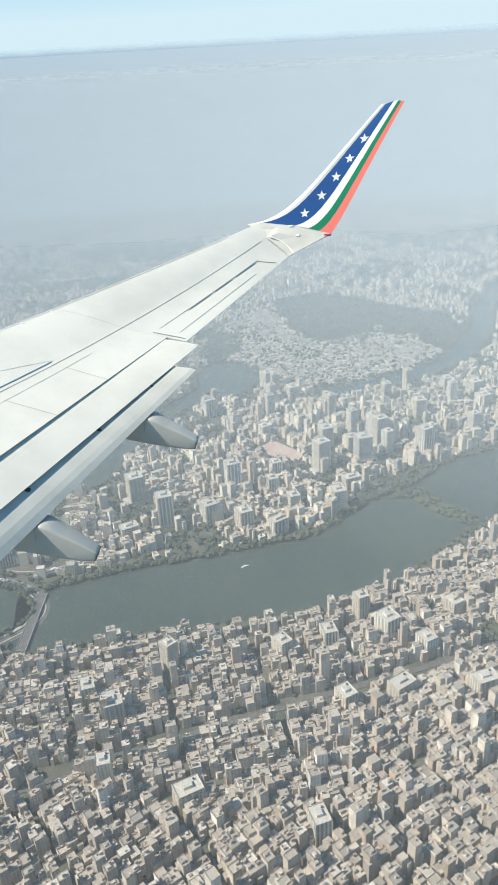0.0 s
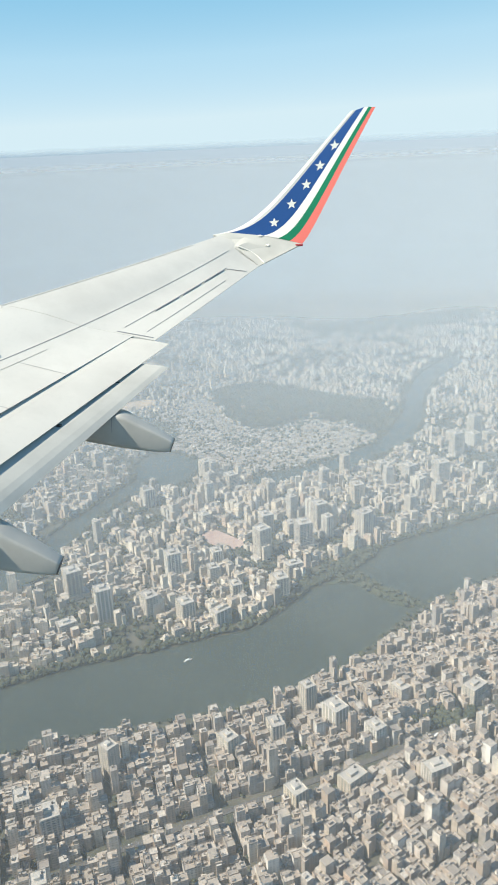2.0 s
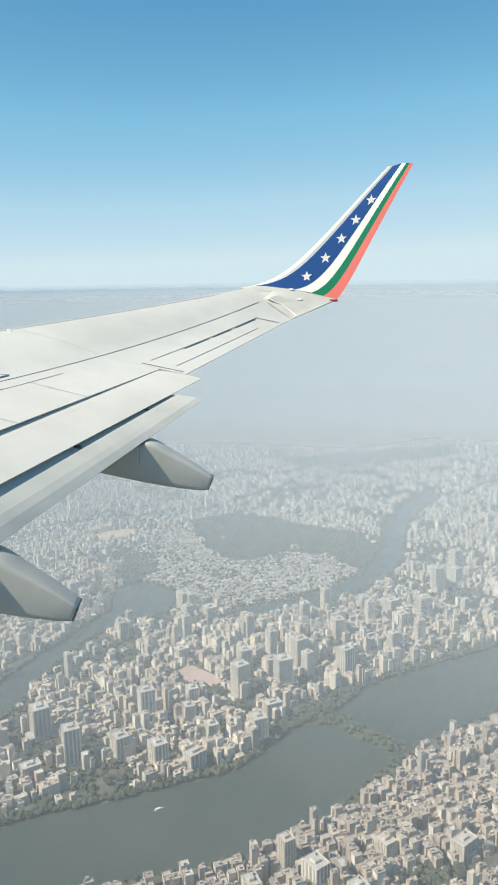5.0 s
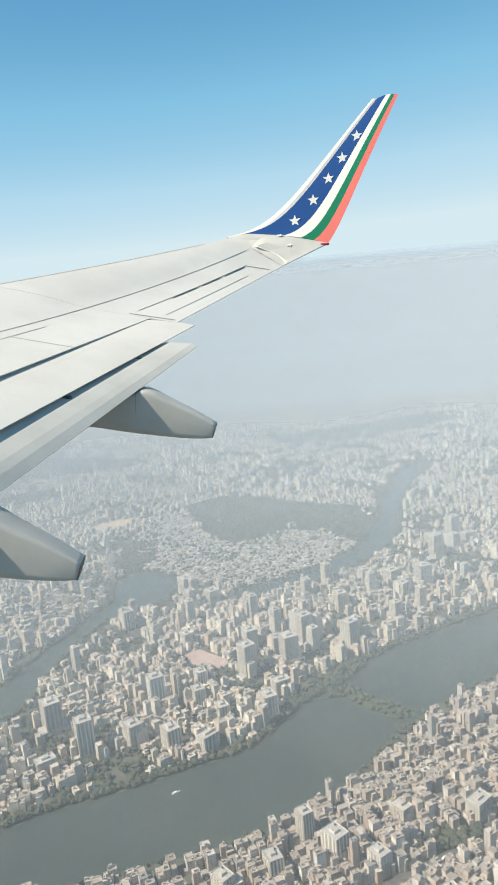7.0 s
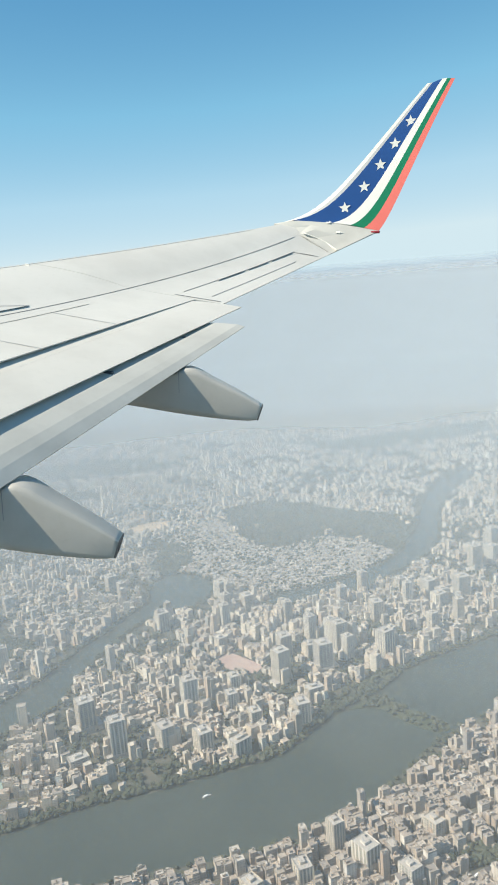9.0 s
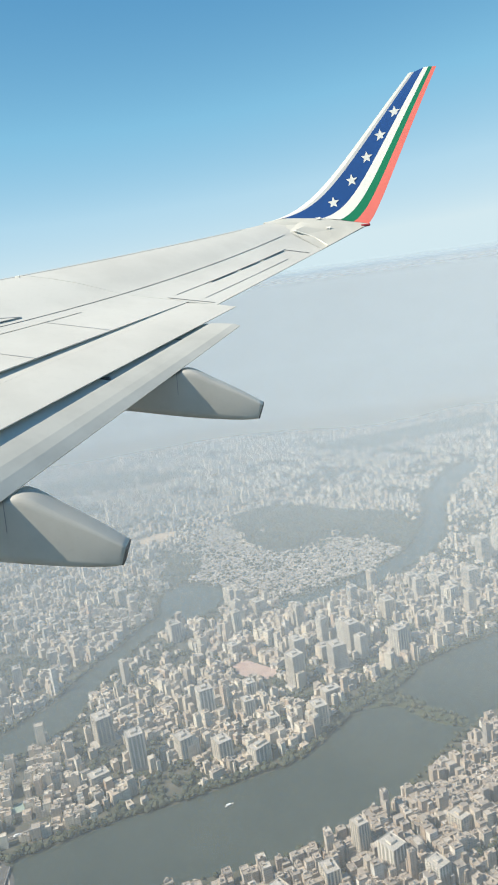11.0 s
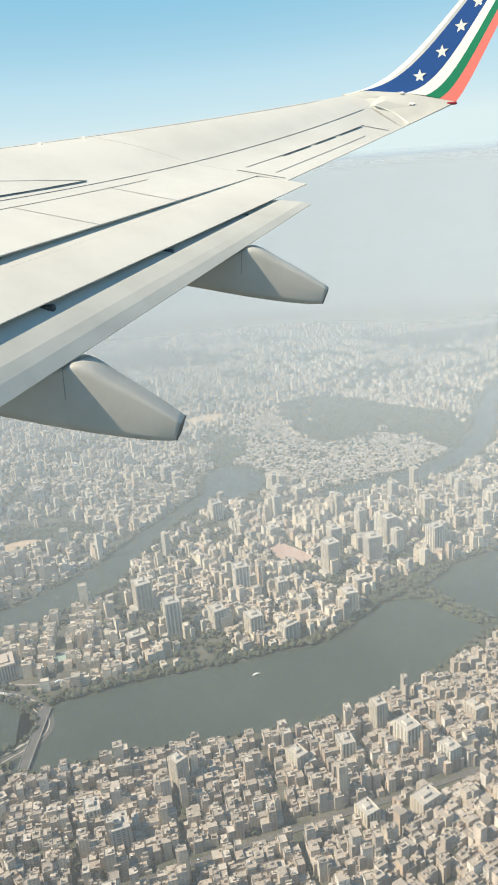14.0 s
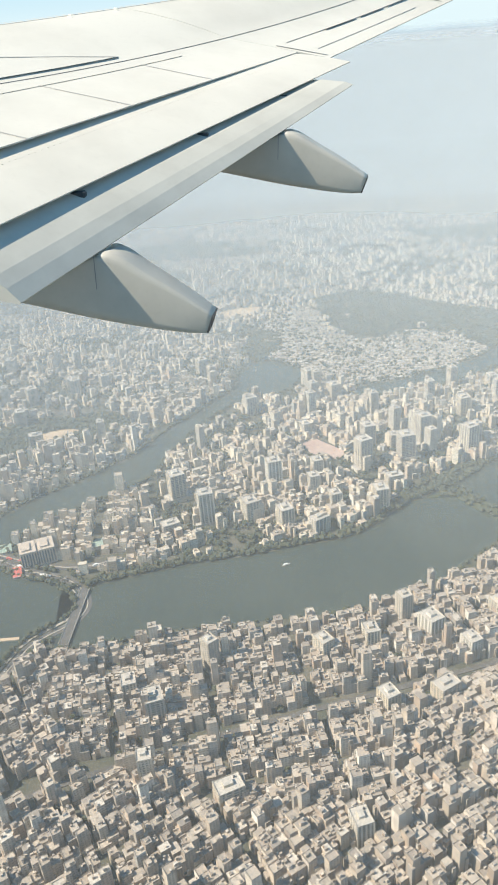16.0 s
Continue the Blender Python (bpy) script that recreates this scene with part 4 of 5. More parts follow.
FAR_CLUMPS = [clump_shape(20 + k, 1) for k in range(5)]


def grove(name, x, y, size, label):
    pieces = []
    kind = rng.integers(0, 5, len(x)) + np.where(y > 1.5 * H, 5, 0)
    for k, (v, f) in enumerate(CLUMPS + FAR_CLUMPS):
        sel = np.where(kind == k)[0]
        m = len(sel)
        if not m:
            continue
        a = rng.uniform(0, 6.28, m)
        s = size[sel] * rng.uniform(0.75, 1.2, m)
        c, sn = np.cos(a)[:, None], np.sin(a)[:, None]
        px = (v[None, :, 0] * c - v[None, :, 1] * sn) * s[:, None] + x[sel][:, None]
        py = (v[None, :, 0] * sn + v[None, :, 1] * c) * s[:, None] + y[sel][:, None]
        pz = v[None, :, 2] * s[:, None] + s[:, None] * 0.9 + 1.0
        verts = np.stack([px, py, pz], -1).reshape(-1, 3)
        faces = (f[None] + (np.arange(m) * len(v))[:, None, None]).reshape(-1, 3)
        pieces.append((verts, faces))
    joined(name, pieces, LEAVES, label, "trees")


def along(line, spacing, offset, spread):
    p = np.array(shifted(line, offset))
    d = np.r_[0, np.cumsum(np.hypot(*np.diff(p, axis=0).T))]
    s = np.arange(0, d[-1], spacing)
    return np.interp(s, d, p[:, 0]) + rng.uniform(-spread, spread, len(s)), np.interp(s, d, p[:, 1]) + rng.uniform(-spread, spread, len(s))


bank = [along(river_far, 4.0, 5, 4), along(river_far, 5.0, 12, 6), along(river_near, 15.0, -4, 3), along(lake_near, 6.0, -2, 1.5), along(lake_near, 9.0, -27, 5), along(lake_far, 6.0, 1, 2),
        along(lake_far, 5.0, 28, 7), along(canal_w, 5.0, 6, 3), along(canal_e, 4.0, -6, 3), along(north_far, 6, 5, 4), along(north_near, 6, -5, 4), along(pond_line, 5, 3, 4)]
bx, by = np.concatenate([b[0] for b in bank]), np.concatenate([b[1] for b in bank])
ok = wanted(bx, by)
for s in SHAPES.values():
    ok &= ~inside(s, bx, by) | near_line(lake_near, bx, by, 6) | near_line(lake_far, bx, by, 6)
for nm in ("south", "north", "express", "avenue"):
    ok &= ~near_line(ROADS[nm][0], bx, by, ROADS[nm][1] / 2 + 1)
grove("bank_trees", bx[ok], by[ok], rng.uniform(2.2, 4.6, ok.sum()), "dusty green trees along the water's edge")
px, py = [], []
for g in GROVES + [spit_line, island_line]:
    p = np.array(g)
    lo, hi = p.min(0), p.max(0)
    m = int((hi[0] - lo[0]) * (hi[1] - lo[1]) / (34 if g is not spit_line else 60))
    x, y = rng.uniform(lo[0], hi[0], m), rng.uniform(lo[1], hi[1], m)
    sel = inside(g, x, y)
    px.append(x[sel])
    py.append(y[sel])
px, py = np.concatenate(px), np.concatenate(py)
ok = wanted(px, py) & ~inside(BARE["dusty"][0], px, py)
grove("park_trees", px[ok], py[ok], rng.uniform(2.6, 5.2, ok.sum()), "dusty green trees of parks and islands")
m = 110000
x, y = rng.uniform(-1800, 1600, m), rng.uniform(300, 3000, m)
open_plot = greenness(x, y) > 0.75
ok = wanted(x, y) & ~blocked(x, y, 4) & (rng.random(m) < np.where(open_plot, 0.95, np.interp(y / H, (1.2, 1.7, 2.5), (0.12, 0.42, 0.42))))
grove("street_trees", x[ok], y[ok], rng.uniform(2.0, 4.5, ok.sum()), "scattered dusty street trees between houses")


# ---- buildings that stand out ----
def tank_mesh():
    bm = bmesh.new()
    bmesh.ops.create_cone(bm, cap_ends=True, segments=12, radius1=1.1, radius2=1.0, depth=2.0)
    bmesh.ops.translate(bm, vec=(0, 0, 1.0), verts=bm.verts)
    return bm


def apartment(name, w, d, floors, wall, label, group, glassy=0.6, step=0):
    """A plastered block: body with floor slabs, a strip of windows for each floor and side, stair head, tank, parapet."""
    t = thing(name, (0, 0, 0), label, "apartment block", group)
    h = floors * 3.1
    bm = bmesh.new()
    box_in(bm, -w / 2, -d / 2, -0.5, w / 2, d / 2, h)
    part("body", bm, wall, t)
    slab_mesh = part("floor_slab", box(-w / 2 - 0.35, -d / 2 - 0.35, -0.35, w / 2 + 0.35, d / 2 + 0.35, -0.05), wall, t)
    slab_mesh.location = (0, 0, 3.1)
    for k in range(2, floors + 1):
        slab = new("floor_slab", slab_mesh.data)
        slab.parent = t
        slab.location = (0, 0, 3.1 * k)
    if step:
        part("podium", box(-w * 0.9, -d * 0.55, -0.5, w * 0.9, d * 0.3, 3.1 * step - 0.4), wall, t)
    bm = bmesh.new()
    for x0, y0, x1, y1 in ((-w / 2 - 0.3, -d / 2 - 0.3, w / 2 + 0.3, -d / 2 - 0.05), (-w / 2 - 0.3, d / 2 + 0.05, w / 2 + 0.3, d / 2 + 0.3),
                           (-w / 2 - 0.3, -d / 2 - 0.05, -w / 2 - 0.05, d / 2 + 0.05), (w / 2 + 0.05, -d / 2 - 0.05, w / 2 + 0.3, d / 2 + 0.05)):
        box_in(bm, x0, y0, h - 0.04, x1, y1, h + 1.1)
    part("parapet", bm, wall, t)
    part("stair_head", box(-w * 0.22, -d * 0.16, h - 0.02, w * 0.16, d * 0.2, h + 3.4, 0.05), wall, t)
    tank = part("water_tank", tank_mesh(), TANK, t, "dark plastic water tank")
    tank.location = (w * 0.3, d * 0.28, h)
    bm = bmesh.new()
    for f in (-0.5, -0.26, 0.02, 0.27, 0.5):
        box_in(bm, w * f - 0.9, -d / 2 - 0.4, -0.5, w * f + 0.9, -d / 2, h - 0.02)
        box_in(bm, -w / 2 - 0.4, d * f - 0.9, -0.5, -w / 2, d * f + 0.9, h - 0.02)
        box_in(bm, w / 2, d * f - 0.9, -0.5, w / 2 + 0.4, d * f + 0.9, h - 0.02)
    part("wall_piers", bm, wall, t)
    strips = {}
    for k in range(floors):
        for key, at, turn, length in (("front", (0, -d / 2 - 0.06, 0), 0, w), ("left", (-w / 2 - 0.06, 0, 0), math.pi / 2, d), ("right", (w / 2 + 0.06, 0, 0), math.pi / 2, d)):
            if length not in strips:
                bm = bmesh.new()
                reach = length * (0.30 + 0.19 * glassy)
                box_in(bm, -reach, -0.07, 0.0, reach, 0.07, 1.0 + 0.7 * glassy)
                strips[length] = bpy.data.meshes.new("window_band")
                bm.to_mesh(strips[length])
                bm.free()
                strips[length].materials.append(GLASS)
            row = new("window_band", strips[length])
            row.parent = t
            row.location = (at[0], at[1], k * 3.1 + 0.95)
            row.rotation_euler = (0, 0, turn)
    return t


PROTOS = [
    apartment("apartment_block", 16, 20, 9, TOWER_WALL, "cream plastered apartment block with rows of windows", "apartment blocks", 0.55),
    apartment("apartment_block", 20, 24, 12, TOWER_WALL, "tall pale apartment block with dark window rows", "apartment blocks", 0.6),
    apartment("apartment_block", 14, 16, 15, TOWER_WALL, "slim pale residential tower with a flat roof", "apartment blocks", 0.5),
    apartment("apartment_block", 26, 18, 8, TOWER_WALL, "broad plastered block with balconies and roof tank", "apartment blocks", 0.5),
    apartment("apartment_block", 22, 22, 18, TOWER_WALL, "high pale residential tower above its neighbours", "apartment blocks", 0.62, 2),
    apartment("office_block", 24, 26, 16, TOWER_WALL, "dark glazed office tower with pale floor bands", "office towers", 0.94, 3),
]
SPOTS = [  # plan place, kind, turn
    (-0.818, 1.988, 1, 22), (-0.834, 1.845, 4, 33), (-0.795, 2, 2, 32), (-0.731, 1.882, 5, 19), (-0.682, 1.97, 4, 26), (-0.697, 2.028, 2, 34), (-0.746, 2.059, 2, 30), (-0.58, 1.893, 4, 35),
    (-0.558, 1.938, 2, 33), (-0.559, 2.145, 1, 17), (-0.384, 2.157, 1, 34), (-0.304, 2.221, 5, 15), (-1.135, 2.224, 1, 30), (-1.18, 1.606, 4, 23), (-1.085, 1.608, 1, 32), (-1.041, 1.751, 4, 22),
    (-0.951, 1.743, 0, 21), (-1.262, 1.722, 5, 30), (-1.25, 1.553, 3, 32), (-1.317, 2.573, 1, 32), (-1.27, 2.46, 2, 30), (-1.208, 2.442, 2, 27), (-0.977, 2.048, 0, 35), (-0.804, 1.643, 1, 19),
    (-0.902, 1.653, 0, 22), (-0.977, 2.422, 1, 35), (-0.952, 2.367, 2, 19), (-0.668, 1.915, 2, 31), (-0.643, 1.892, 4, 27), (-0.457, 2.222, 2, 15), (-0.204, 2.436, 4, 17), (-1.069, 1.229, 3, 25),
    (-0.966, 1.241, 2, 38), (-1.021, 1.243, 0, 21), (-0.911, 1.272, 2, 29), (-0.845, 1.157, 0, 20), (-0.786, 1.215, 2, 28), (-0.744, 1.168, 1, 35), (-1.177, 1.203, 0, 39), (-0.802, 1.293, 3, 32),
    (-0.589, 1.443, 2, 33), (-0.622, 1.224, 0, 32), (-0.737, 1.017, 3, 38), (-0.825, 0.996, 0, 34), (-1.182, 0.987, 1, 24), (-1.009, 0.97, 0, 31), (-0.607, 1.019, 3, 23), (-1.233, 1.041, 0, 21),
    (-2.41, 1.91, 5, 24), (-2.33, 1.83, 5, 20), (-2.43, 2.08, 5, 15), (-2.20, 1.80, 3, 20), (-2.05, 1.72, 1, 18), (-1.92, 1.80, 0, 22)]
rngp = random.Random(11)
for k in range(46):
    v = rngp.uniform(1.5, 2.6)
    SPOTS.append((rngp.uniform(-1.05, -0.05) + 0.1 * (v - 1.5), v, rngp.choice((0, 1, 2, 2, 3, 4)), rngp.uniform(15, 40)))
for k in range(40):
    SPOTS.append((rngp.uniform(-2.5, -1.4), rngp.uniform(1.6, 2.8), rngp.choice((0, 0, 1, 2, 3)), rngp.uniform(5, 40)))
for k in range(26):
    v = rngp.uniform(0.75, 1.5)
    SPOTS.append((rngp.uniform(-1.3, 0.2), v, rngp.choice((0, 0, 0, 2, 3)), rngp.uniform(15, 50)))
taken, used = [], set()
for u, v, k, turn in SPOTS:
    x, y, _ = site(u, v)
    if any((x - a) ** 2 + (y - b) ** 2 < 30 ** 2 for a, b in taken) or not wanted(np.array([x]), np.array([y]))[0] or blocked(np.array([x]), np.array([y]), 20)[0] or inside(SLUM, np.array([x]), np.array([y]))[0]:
        continue
    taken.append((x, y))
    if k in used:
        copy_thing(PROTOS[k], pose(x, y, 0, 0, 0, turn))
    else:
        PROTOS[k].matrix_world = pose(x, y, 0, 0, 0, turn)
        used.add(k)

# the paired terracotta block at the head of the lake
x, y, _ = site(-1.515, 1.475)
pair = thing("terracotta_block", (x, y, 0), "large terracotta-roofed twin office block beside the lake road", "office block", turn=28)
for k, off in enumerate((-13, 13)):
    bm = box(off - 12, -16, -0.5, off + 12, 16, 27, 0.4)
    tower = part("tower", bm, BRICK_WALL, pair)
    part("roof_deck", box(off - 8, -11, 27.0, off + 4, 9, 29.5, 0.2), BRICK_WALL, tower)
    for j in range(6):
        cx = off - 9.8 + j * 3.9
        part("window_strip", box(cx - 0.9, -16.25, 4, cx + 0.9, -15.9, 24), GLASS, tower)
part("link", box(-1.2, -13, -0.5, 1.2, 13, 22), GLASS, pair)

# red and green sheet roofs by the shore
for u, v, w, d, h, mat, label in ((-1.545, 1.425, 12, 26, 5, RED_ROOF, "red sheet-metal boathouse roof by the shore"), (-1.60, 1.52, 16, 22, 6, GREEN_ROOF, "green sheet roof beside the flyover"),
                                  (-1.41, 1.52, 26, 20, 8, GREEN_ROOF, "green-roofed market hall among trees"), (-2.02, 1.62, 46, 24, 9, CONCRETE, "long pale industrial shed"),
                                  (-2.12, 1.66, 40, 22, 9, CONCRETE, "long pale industrial shed"), (-2.2, 1.72, 50, 24, 9, CONCRETE, "long pale industrial shed"), (-1.93, 1.58, 44, 26, 8, BRICK_WALL, "broad brown-roofed shed beside the ring road")):
    x, y, _ = site(u, v)
    t = thing("shed", (x, y, 0), label, "shed", turn=25)
    part("wall", box(-w / 2, -d / 2, -0.3, w / 2, d / 2, h - 1.5), CONCRETE, t)
    roof = [[(-w / 2 - 0.6, s * (d / 2 + 0.6), h - 1.5 - 0.3), (w / 2 + 0.6, s * (d / 2 + 0.6), h - 1.5 - 0.3)] for s in (-1,)]
    roof += [[(-w / 2 - 0.6, 0, h + 1), (w / 2 + 0.6, 0, h + 1)], [(-w / 2 - 0.6, d / 2 + 0.6, h - 1.8), (w / 2 + 0.6, d / 2 + 0.6, h - 1.8)]]
    part("roof", rows_mesh(roof), mat, t)

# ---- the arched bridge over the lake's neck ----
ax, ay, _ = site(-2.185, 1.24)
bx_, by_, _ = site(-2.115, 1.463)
length = math.hypot(bx_ - ax, by_ - ay)
bridge = thing("arched_bridge", (ax, ay, 0), "white tied-arch road bridge across the lake neck", "bridge", turn=math.degrees(math.atan2(by_ - ay, bx_ - ax)))
part("deck", box(-4, -6, 2.2, length + 4, 6, 3.4, 0.15), CONCRETE, bridge)
part("roadway", box(-3.9, -4.2, 3.404, length + 3.9, 4.2, 3.5), ASPHALT, bridge)
for side in (-5.2, 5.2):
    part("railing", box(-4, side - 0.15 + (0.5 if side > 0 else -0.5), 3.404, length + 4, side + 0.15 + (0.5 if side > 0 else -0.5), 4.6), STEEL_WHITE, bridge)
for s0, s1, rise_ in ((0.04, 0.27, 11), (0.29, 0.71, 17), (0.73, 0.96, 11)):
    for side in (-5.2, 5.2):
        rows = []
        for i in range(15):
            f = i / 14
            xx = length * (s0 + (s1 - s0) * f)
            zz = 3.4 + rise_ * math.sin(math.pi * f)
            rows.append([(xx, side - 0.55, zz - 0.7), (xx, side + 0.55, zz - 0.7), (xx, side + 0.55, zz + 0.7), (xx, side - 0.55, zz + 0.7)])
        arch = part("arch", rows_mesh(rows, True), STEEL_WHITE, bridge, "white steel arch")
        for i in range(2, 13, 2):
            f = i / 14
            xx = length * (s0 + (s1 - s0) * f)
            part("hanger", box(xx - 0.12, side - 0.12, 3.4, xx + 0.12, side + 0.12, 3.4 + rise_ * math.sin(math.pi * f)), STEEL_WHITE, arch)
    for f in (0.3, 0.5, 0.7):
        xx = length * (s0 + (s1 - s0) * f)
        zz = 3.4 + rise_ * math.sin(math.pi * f)
        part("cross_brace", box(xx - 0.4, -5.2, zz - 0.35, xx + 0.4, 5.2, zz + 0.35), STEEL_WHITE, bridge)
for f in (0.02, 0.28, 0.72, 0.98):
    part("pier", box(length * f - 1.5, -5, -0.5, length * f + 1.5, 5, 2.3, 0.2), CONCRETE, bridge)

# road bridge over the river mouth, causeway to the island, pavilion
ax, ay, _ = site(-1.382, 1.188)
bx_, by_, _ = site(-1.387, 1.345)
length = math.hypot(bx_ - ax, by_ - ay)
road_bridge = thing("road_bridge", (ax, ay, 0), "plain grey concrete road bridge at the river mouth", "bridge", turn=math.degrees(math.atan2(by_ - ay, bx_ - ax)))
part("deck", box(-6, -6.5, 2.0, length + 6, 6.5, 3.2, 0.15), CONCRETE, road_bridge)
part("roadway", box(-5.9, -5.2, 3.204, length + 5.9, 5.2, 3.3), ASPHALT, road_bridge)
for side in (-6.2, 6.2):
    part("parapet", box(-6, side - 0.2, 3.204, length + 6, side + 0.2, 4.3), PAVING, road_bridge)
for i in range(5):
    part("pier", box(length * (0.1 + 0.2 * i) - 0.8, -5, -0.4, length * (0.1 + 0.2 * i) + 0.8, 5, 2.1), CONCRETE, road_bridge)
tagged(ribbon("causeway", outline([(-1.635, 1.145), (-1.60, 1.175), (-1.55, 1.195), (-1.47, 1.205)]), 5, 1.6, SAND, 1.5), "pale sandy footpath causeway curving to the island", "causeway", kind="structure")
x, y, _ = site(-1.672, 1.165)
pavilion = thing("pavilion", (x, y, 2.0), "round pale terrace pavilion on the wooded island", "pavilion")
bm = bmesh.new()
bmesh.ops.create_cone(bm, cap_ends=True, segments=28, radius1=15, radius2=15, depth=1.2)
bmesh.ops.translate(bm, vec=(0, 0, 0.55), verts=bm.verts)
part("terrace", bm, PAVING, pavilion)
bm = bmesh.new()
bmesh.ops.create_cone(bm, cap_ends=True, segments=20, radius1=8, radius2=1.5, depth=2.2)
bmesh.ops.translate(bm, vec=(0, 0, 5.6), verts=bm.verts)
part("roof", bm, CONCRETE, pavilion)
for i in range(8):
    a = i * math.pi / 4
    part("post", box(6.4 * math.cos(a) - 0.2, 6.4 * math.sin(a) - 0.2, 1.1, 6.4 * math.cos(a) + 0.2, 6.4 * math.sin(a) + 0.2, 4.7), STEEL_WHITE, pavilion)
x, y, _ = site(-1.855, 1.515)
terrace = thing("lake_terrace", (x, y, 0), "octagonal paved viewing terrace over the lake", "terrace", turn=10)
bm = bmesh.new()
bmesh.ops.create_cone(bm, cap_ends=True, segments=8, radius1=20, radius2=20, depth=1.8)
bmesh.ops.translate(bm, vec=(0, 0, 0.9), verts=bm.verts)
part("platform", bm, SAND, terrace)
bm = bmesh.new()
bmesh.ops.create_cone(bm, cap_ends=True, segments=8, radius1=8, radius2=7, depth=2.2)
bmesh.ops.translate(bm, vec=(0, 0, 2.85), verts=bm.verts)
part("steps", bm, CONCRETE, terrace)


# ---- boats, fountain, cars ----
def boat():
    t = thing("boat", (0, 0, 0.5), "small pale water taxi on the lake", "boat", "boats on the lake")
    rows = []
    for xx, w in ((-6, 1.1), (-3, 1.5), (2, 1.5), (5, 0.9), (6.5, 0.15)):
        rows.append([(xx, -w, 0.9), (xx, -w * 0.7, 0.0), (xx, w * 0.7, 0.0), (xx, w, 0.9)])
    part("hull", rows_mesh(rows, True), CONCRETE, t)
    part("canopy", box(-4.5, -1.3, 2.0, 2.0, 1.3, 2.2, 0.05), CAR_WHITE, t)
    for xx in (-4.2, 1.7):
        for yy in (-1.1, 1.1):
            part("post", box(xx - 0.06, yy - 0.06, 0.8, xx + 0.06, yy + 0.06, 2.02), STEEL_WHITE, t)
    return t


first = boat()
places = [(-2.03, 1.36, 20), (-2.0, 1.31, 160), (-1.78, 1.30, 70), (-1.0, 1.42, 30)]
for i, (u, v, a) in enumerate(places):
    x, y, _ = site(u, v)
    if i == 0:
        first.matrix_world = pose(x, y, 0.5, 0, 0, a)
    else:
        copy_thing(first, pose(x, y, 0.5, 0, 0, a))
x, y, _ = site(-1.905, 1.33)
fountain = thing("fountain", (x, y, 0.5), "slim pale lattice fountain pylon standing in the lake", "fountain")
part("plinth", box(-4, -4, -0.4, 4, 4, 1.0, 0.3), CONCRETE, fountain)
for sx in (-1, 1):
    for sy in (-1, 1):
        rows = [[(sx * r + dx, sy * r + dy, z) for dx, dy in ((-0.25, -0.25), (0.25, -0.25), (0.25, 0.25), (-0.25, 0.25))] for r, z in ((3, 1.0), (1.6, 12), (0.3, 24))]
        part("leg", rows_mesh(rows, True), CONCRETE, fountain)
x, y, _ = site(-1.835, 1.335)
copy_thing(fountain, pose(x, y, 0.5, 0, 0, 20))
for z, r in ((6, 2.4), (12, 1.6), (18, 0.95)):
    part("tie", box(-r, -r, z - 0.2, r, r, z + 0.2), CONCRETE, fountain)


def car(name, mat, l, w, h, label, group):
    t = thing(name, (0, 0, 1.0), label, "car" if l < 6 else "bus", group)
    part("body", box(-l / 2, -w / 2, 0.35, l / 2, w / 2, h * 0.6, 0.12), mat, t)
    part("cabin", box(-l * 0.32, -w * 0.45, h * 0.6 - 0.02, l * 0.22, w * 0.45, h, 0.15), GLASS if l < 6 else mat, t)
    for xx in (-l * 0.3, l * 0.3):
        for yy in (-w / 2 + 0.1, w / 2 - 0.1):
            bm = bmesh.new()
            bmesh.ops.create_cone(bm, cap_ends=True, segments=12, radius1=0.36, radius2=0.36, depth=0.24, matrix=Matrix.Translation((xx, yy, 0.36)) @ Matrix.Rotation(math.pi / 2, 4, "X"))
            part("wheel", bm, RUBBER, t)
    return t


CARS = [car("car", CAR_WHITE, 4.4, 1.8, 1.5, "white car on the lakeside road", "cars on the roads"), car("car", CAR_DARK, 4.4, 1.8, 1.5, "dark car on the lakeside road", "cars on the roads"),
        car("bus", CAR_WHITE, 10.5, 2.6, 3.1, "white bus on the lakeside road", "buses on the roads"), car("bus", RED_ROOF, 10.5, 2.6, 3.1, "red bus on the lakeside road", "buses on the roads")]
used = set()
for nm, count in (("south", 26), ("north", 26), ("express", 24), ("avenue", 14)):
    line, width, _ = ROADS[nm]
    for k in range(count):
        i = rngp.randrange(3, len(line) - 4)
        f = rngp.random()
        (xa, ya), (xb, yb) = line[i], line[i + 1]
        a = math.atan2(yb - ya, xb - xa)
        lane = rngp.choice((-1, 1)) * width * 0.26
        x, y = xa + (xb - xa) * f - math.sin(a) * lane, ya + (yb - ya) * f + math.cos(a) * lane
        if not wanted(np.array([x]), np.array([y]))[0]:
            continue
        j = rngp.choice((0, 0, 0, 1, 1, 2, 3))
        m = pose(x, y, 0.9, 0, 0, math.degrees(a) + (180 if lane > 0 else 0))
        if j in used:
            copy_thing(CARS[j], m)
        else:
            CARS[j].matrix_world = m
            used.add(j)


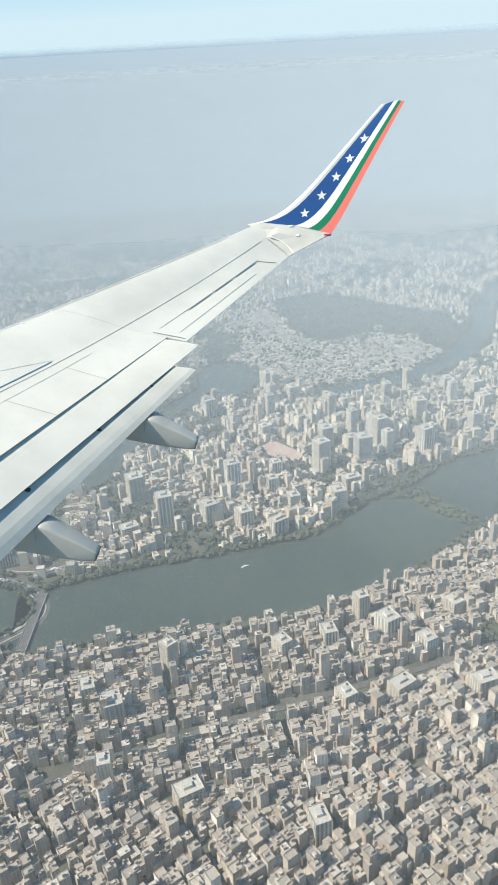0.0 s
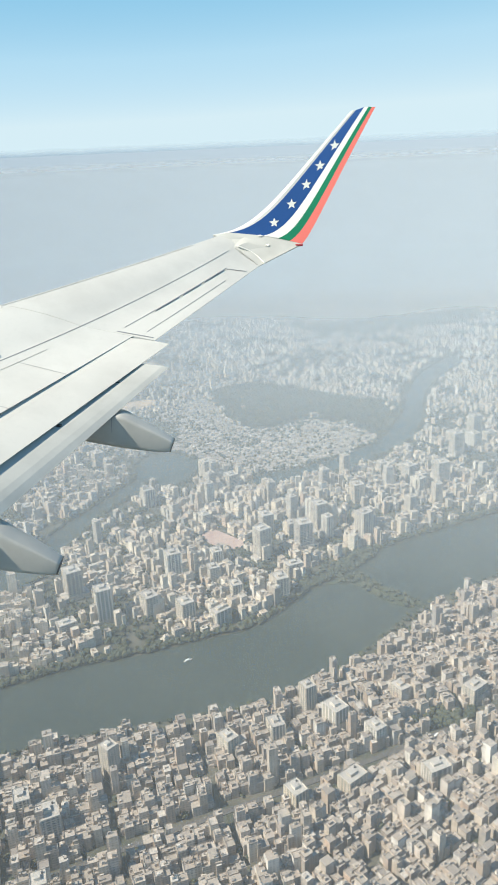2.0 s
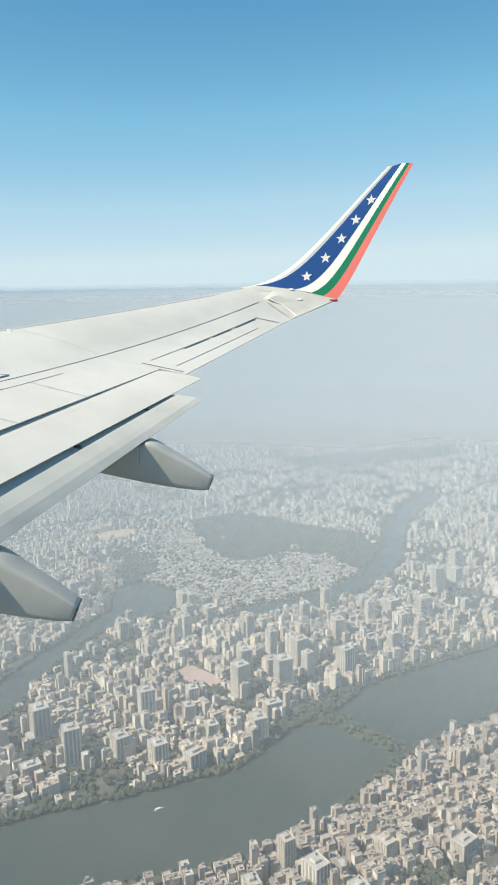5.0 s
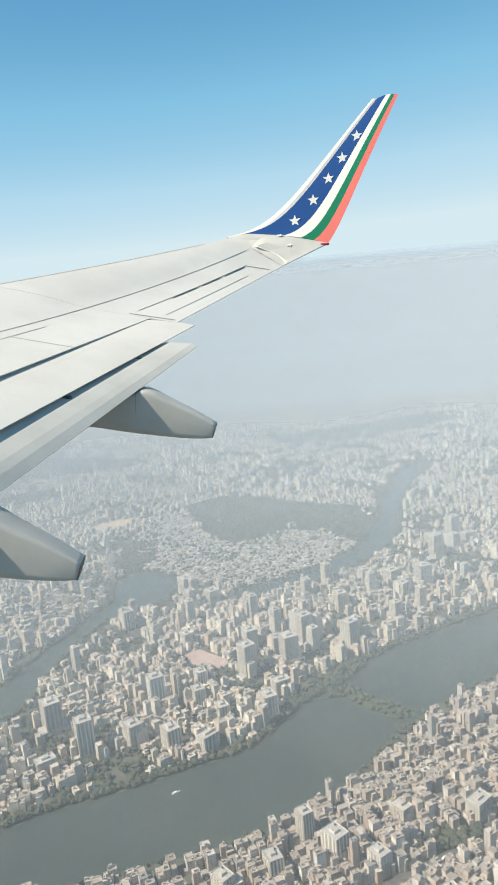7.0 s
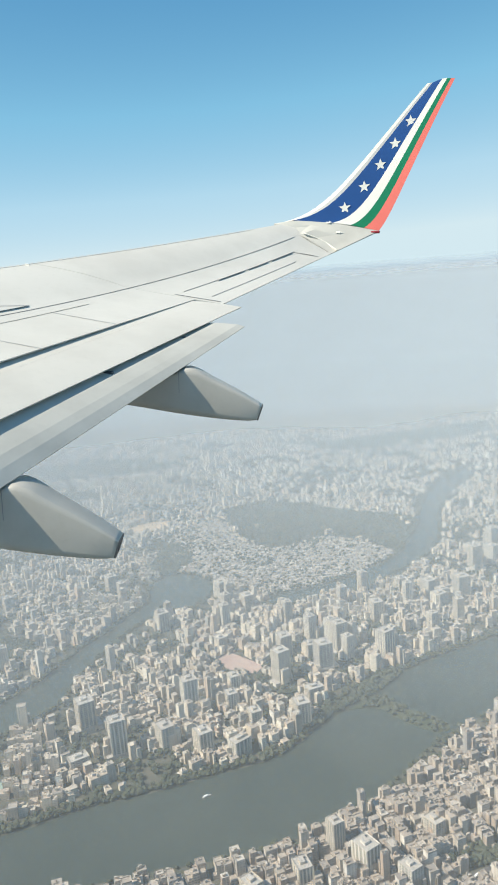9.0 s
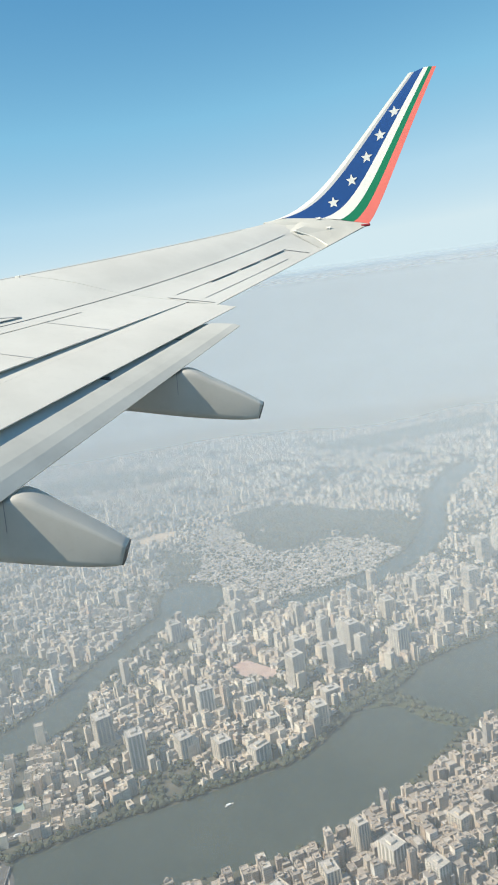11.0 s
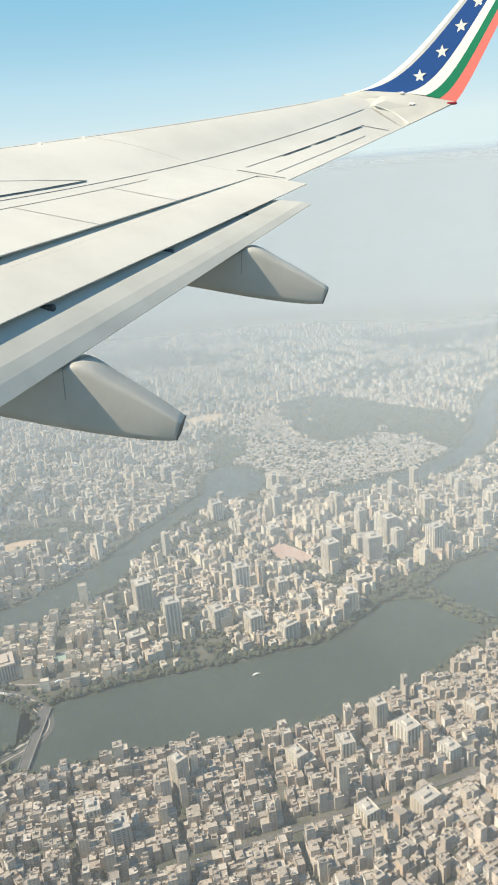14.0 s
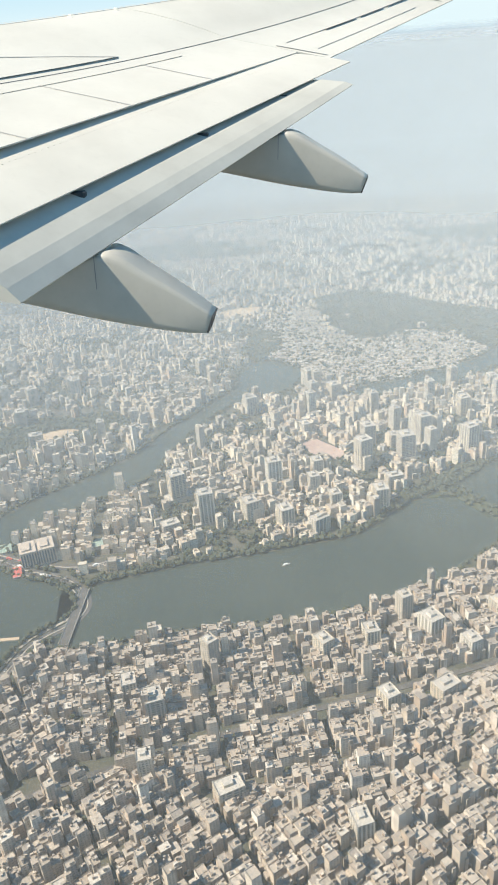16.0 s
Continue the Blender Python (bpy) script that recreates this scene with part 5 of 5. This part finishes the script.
# ---- single trees by the shore ----
def tree(name, height, spread, seed, label):
    t = thing(name, (0, 0, 0), label, "tree", "trees by the lake")
    r = random.Random(seed)
    bm = bmesh.new()
    bmesh.ops.create_cone(bm, cap_ends=True, segments=8, radius1=0.32, radius2=0.16, depth=height * 0.55)
    bmesh.ops.translate(bm, vec=(0, 0, height * 0.275), verts=bm.verts)
    part("trunk", bm, BARK, t)
    tips = []
    for i in range(5):
        a = i * 1.256 + r.uniform(-0.3, 0.3)
        end_ = Vector((math.cos(a) * spread * 0.55, math.sin(a) * spread * 0.55, height * r.uniform(0.62, 0.8)))
        start = Vector((0, 0, height * r.uniform(0.38, 0.5)))
        side = Vector((-math.sin(a), math.cos(a), 0))
        rows = [[start.lerp(end_, f) + side * w + Vector((0, 0, 0)), start.lerp(end_, f) + Vector((0, 0, w)), start.lerp(end_, f) - side * w, start.lerp(end_, f) - Vector((0, 0, w))] for f, w in ((0, 0.14), (0.5, 0.09), (1, 0.04))]
        part("limb", rows_mesh(rows, True), BARK, t)
        tips.append(end_)
    bm = bmesh.new()
    for i in range(46):
        base = r.choice(tips + [Vector((0, 0, height * 0.85))])
        c = base + Vector((r.gauss(0, spread * 0.24), r.gauss(0, spread * 0.24), r.gauss(0, height * 0.09)))
        made = bmesh.ops.create_icosphere(bm, subdivisions=1, radius=r.uniform(0.45, 1.0))["verts"]
        for q in made:
            q.co = Vector((q.co.x * r.uniform(0.7, 1.3), q.co.y * r.uniform(0.7, 1.3), q.co.z * r.uniform(0.5, 0.9))) + c
    part("crown", bm, LEAVES, t)
    return t


TREES = [tree("tree", 9, 4.5, 1, "round dusty green tree by the lake"), tree("tree", 11, 5.0, 2, "tall dusty green tree by the lake"), tree("tree", 7, 4.0, 3, "small dusty green tree by the lake")]
used = set()
shore = [(x, y) for line, off in ((lake_near, -10.5), (lake_far, 10.5), (river_far, 3)) for x, y in zip(*along(line, 26, off, 0.8))]
shore = [p for p in shore if wanted(np.array([p[0]]), np.array([p[1]]))[0] and not any(inside(s, np.array([p[0]]), np.array([p[1]]))[0] for s in SHAPES.values())][:150]
for x, y in shore:
    j = rngp.randrange(3)
    m = pose(x, y, 0, 0, 0, rngp.uniform(0, 360))
    if j in used:
        copy_thing(TREES[j], m)
    else:
        TREES[j].matrix_world = m
        used.add(j)
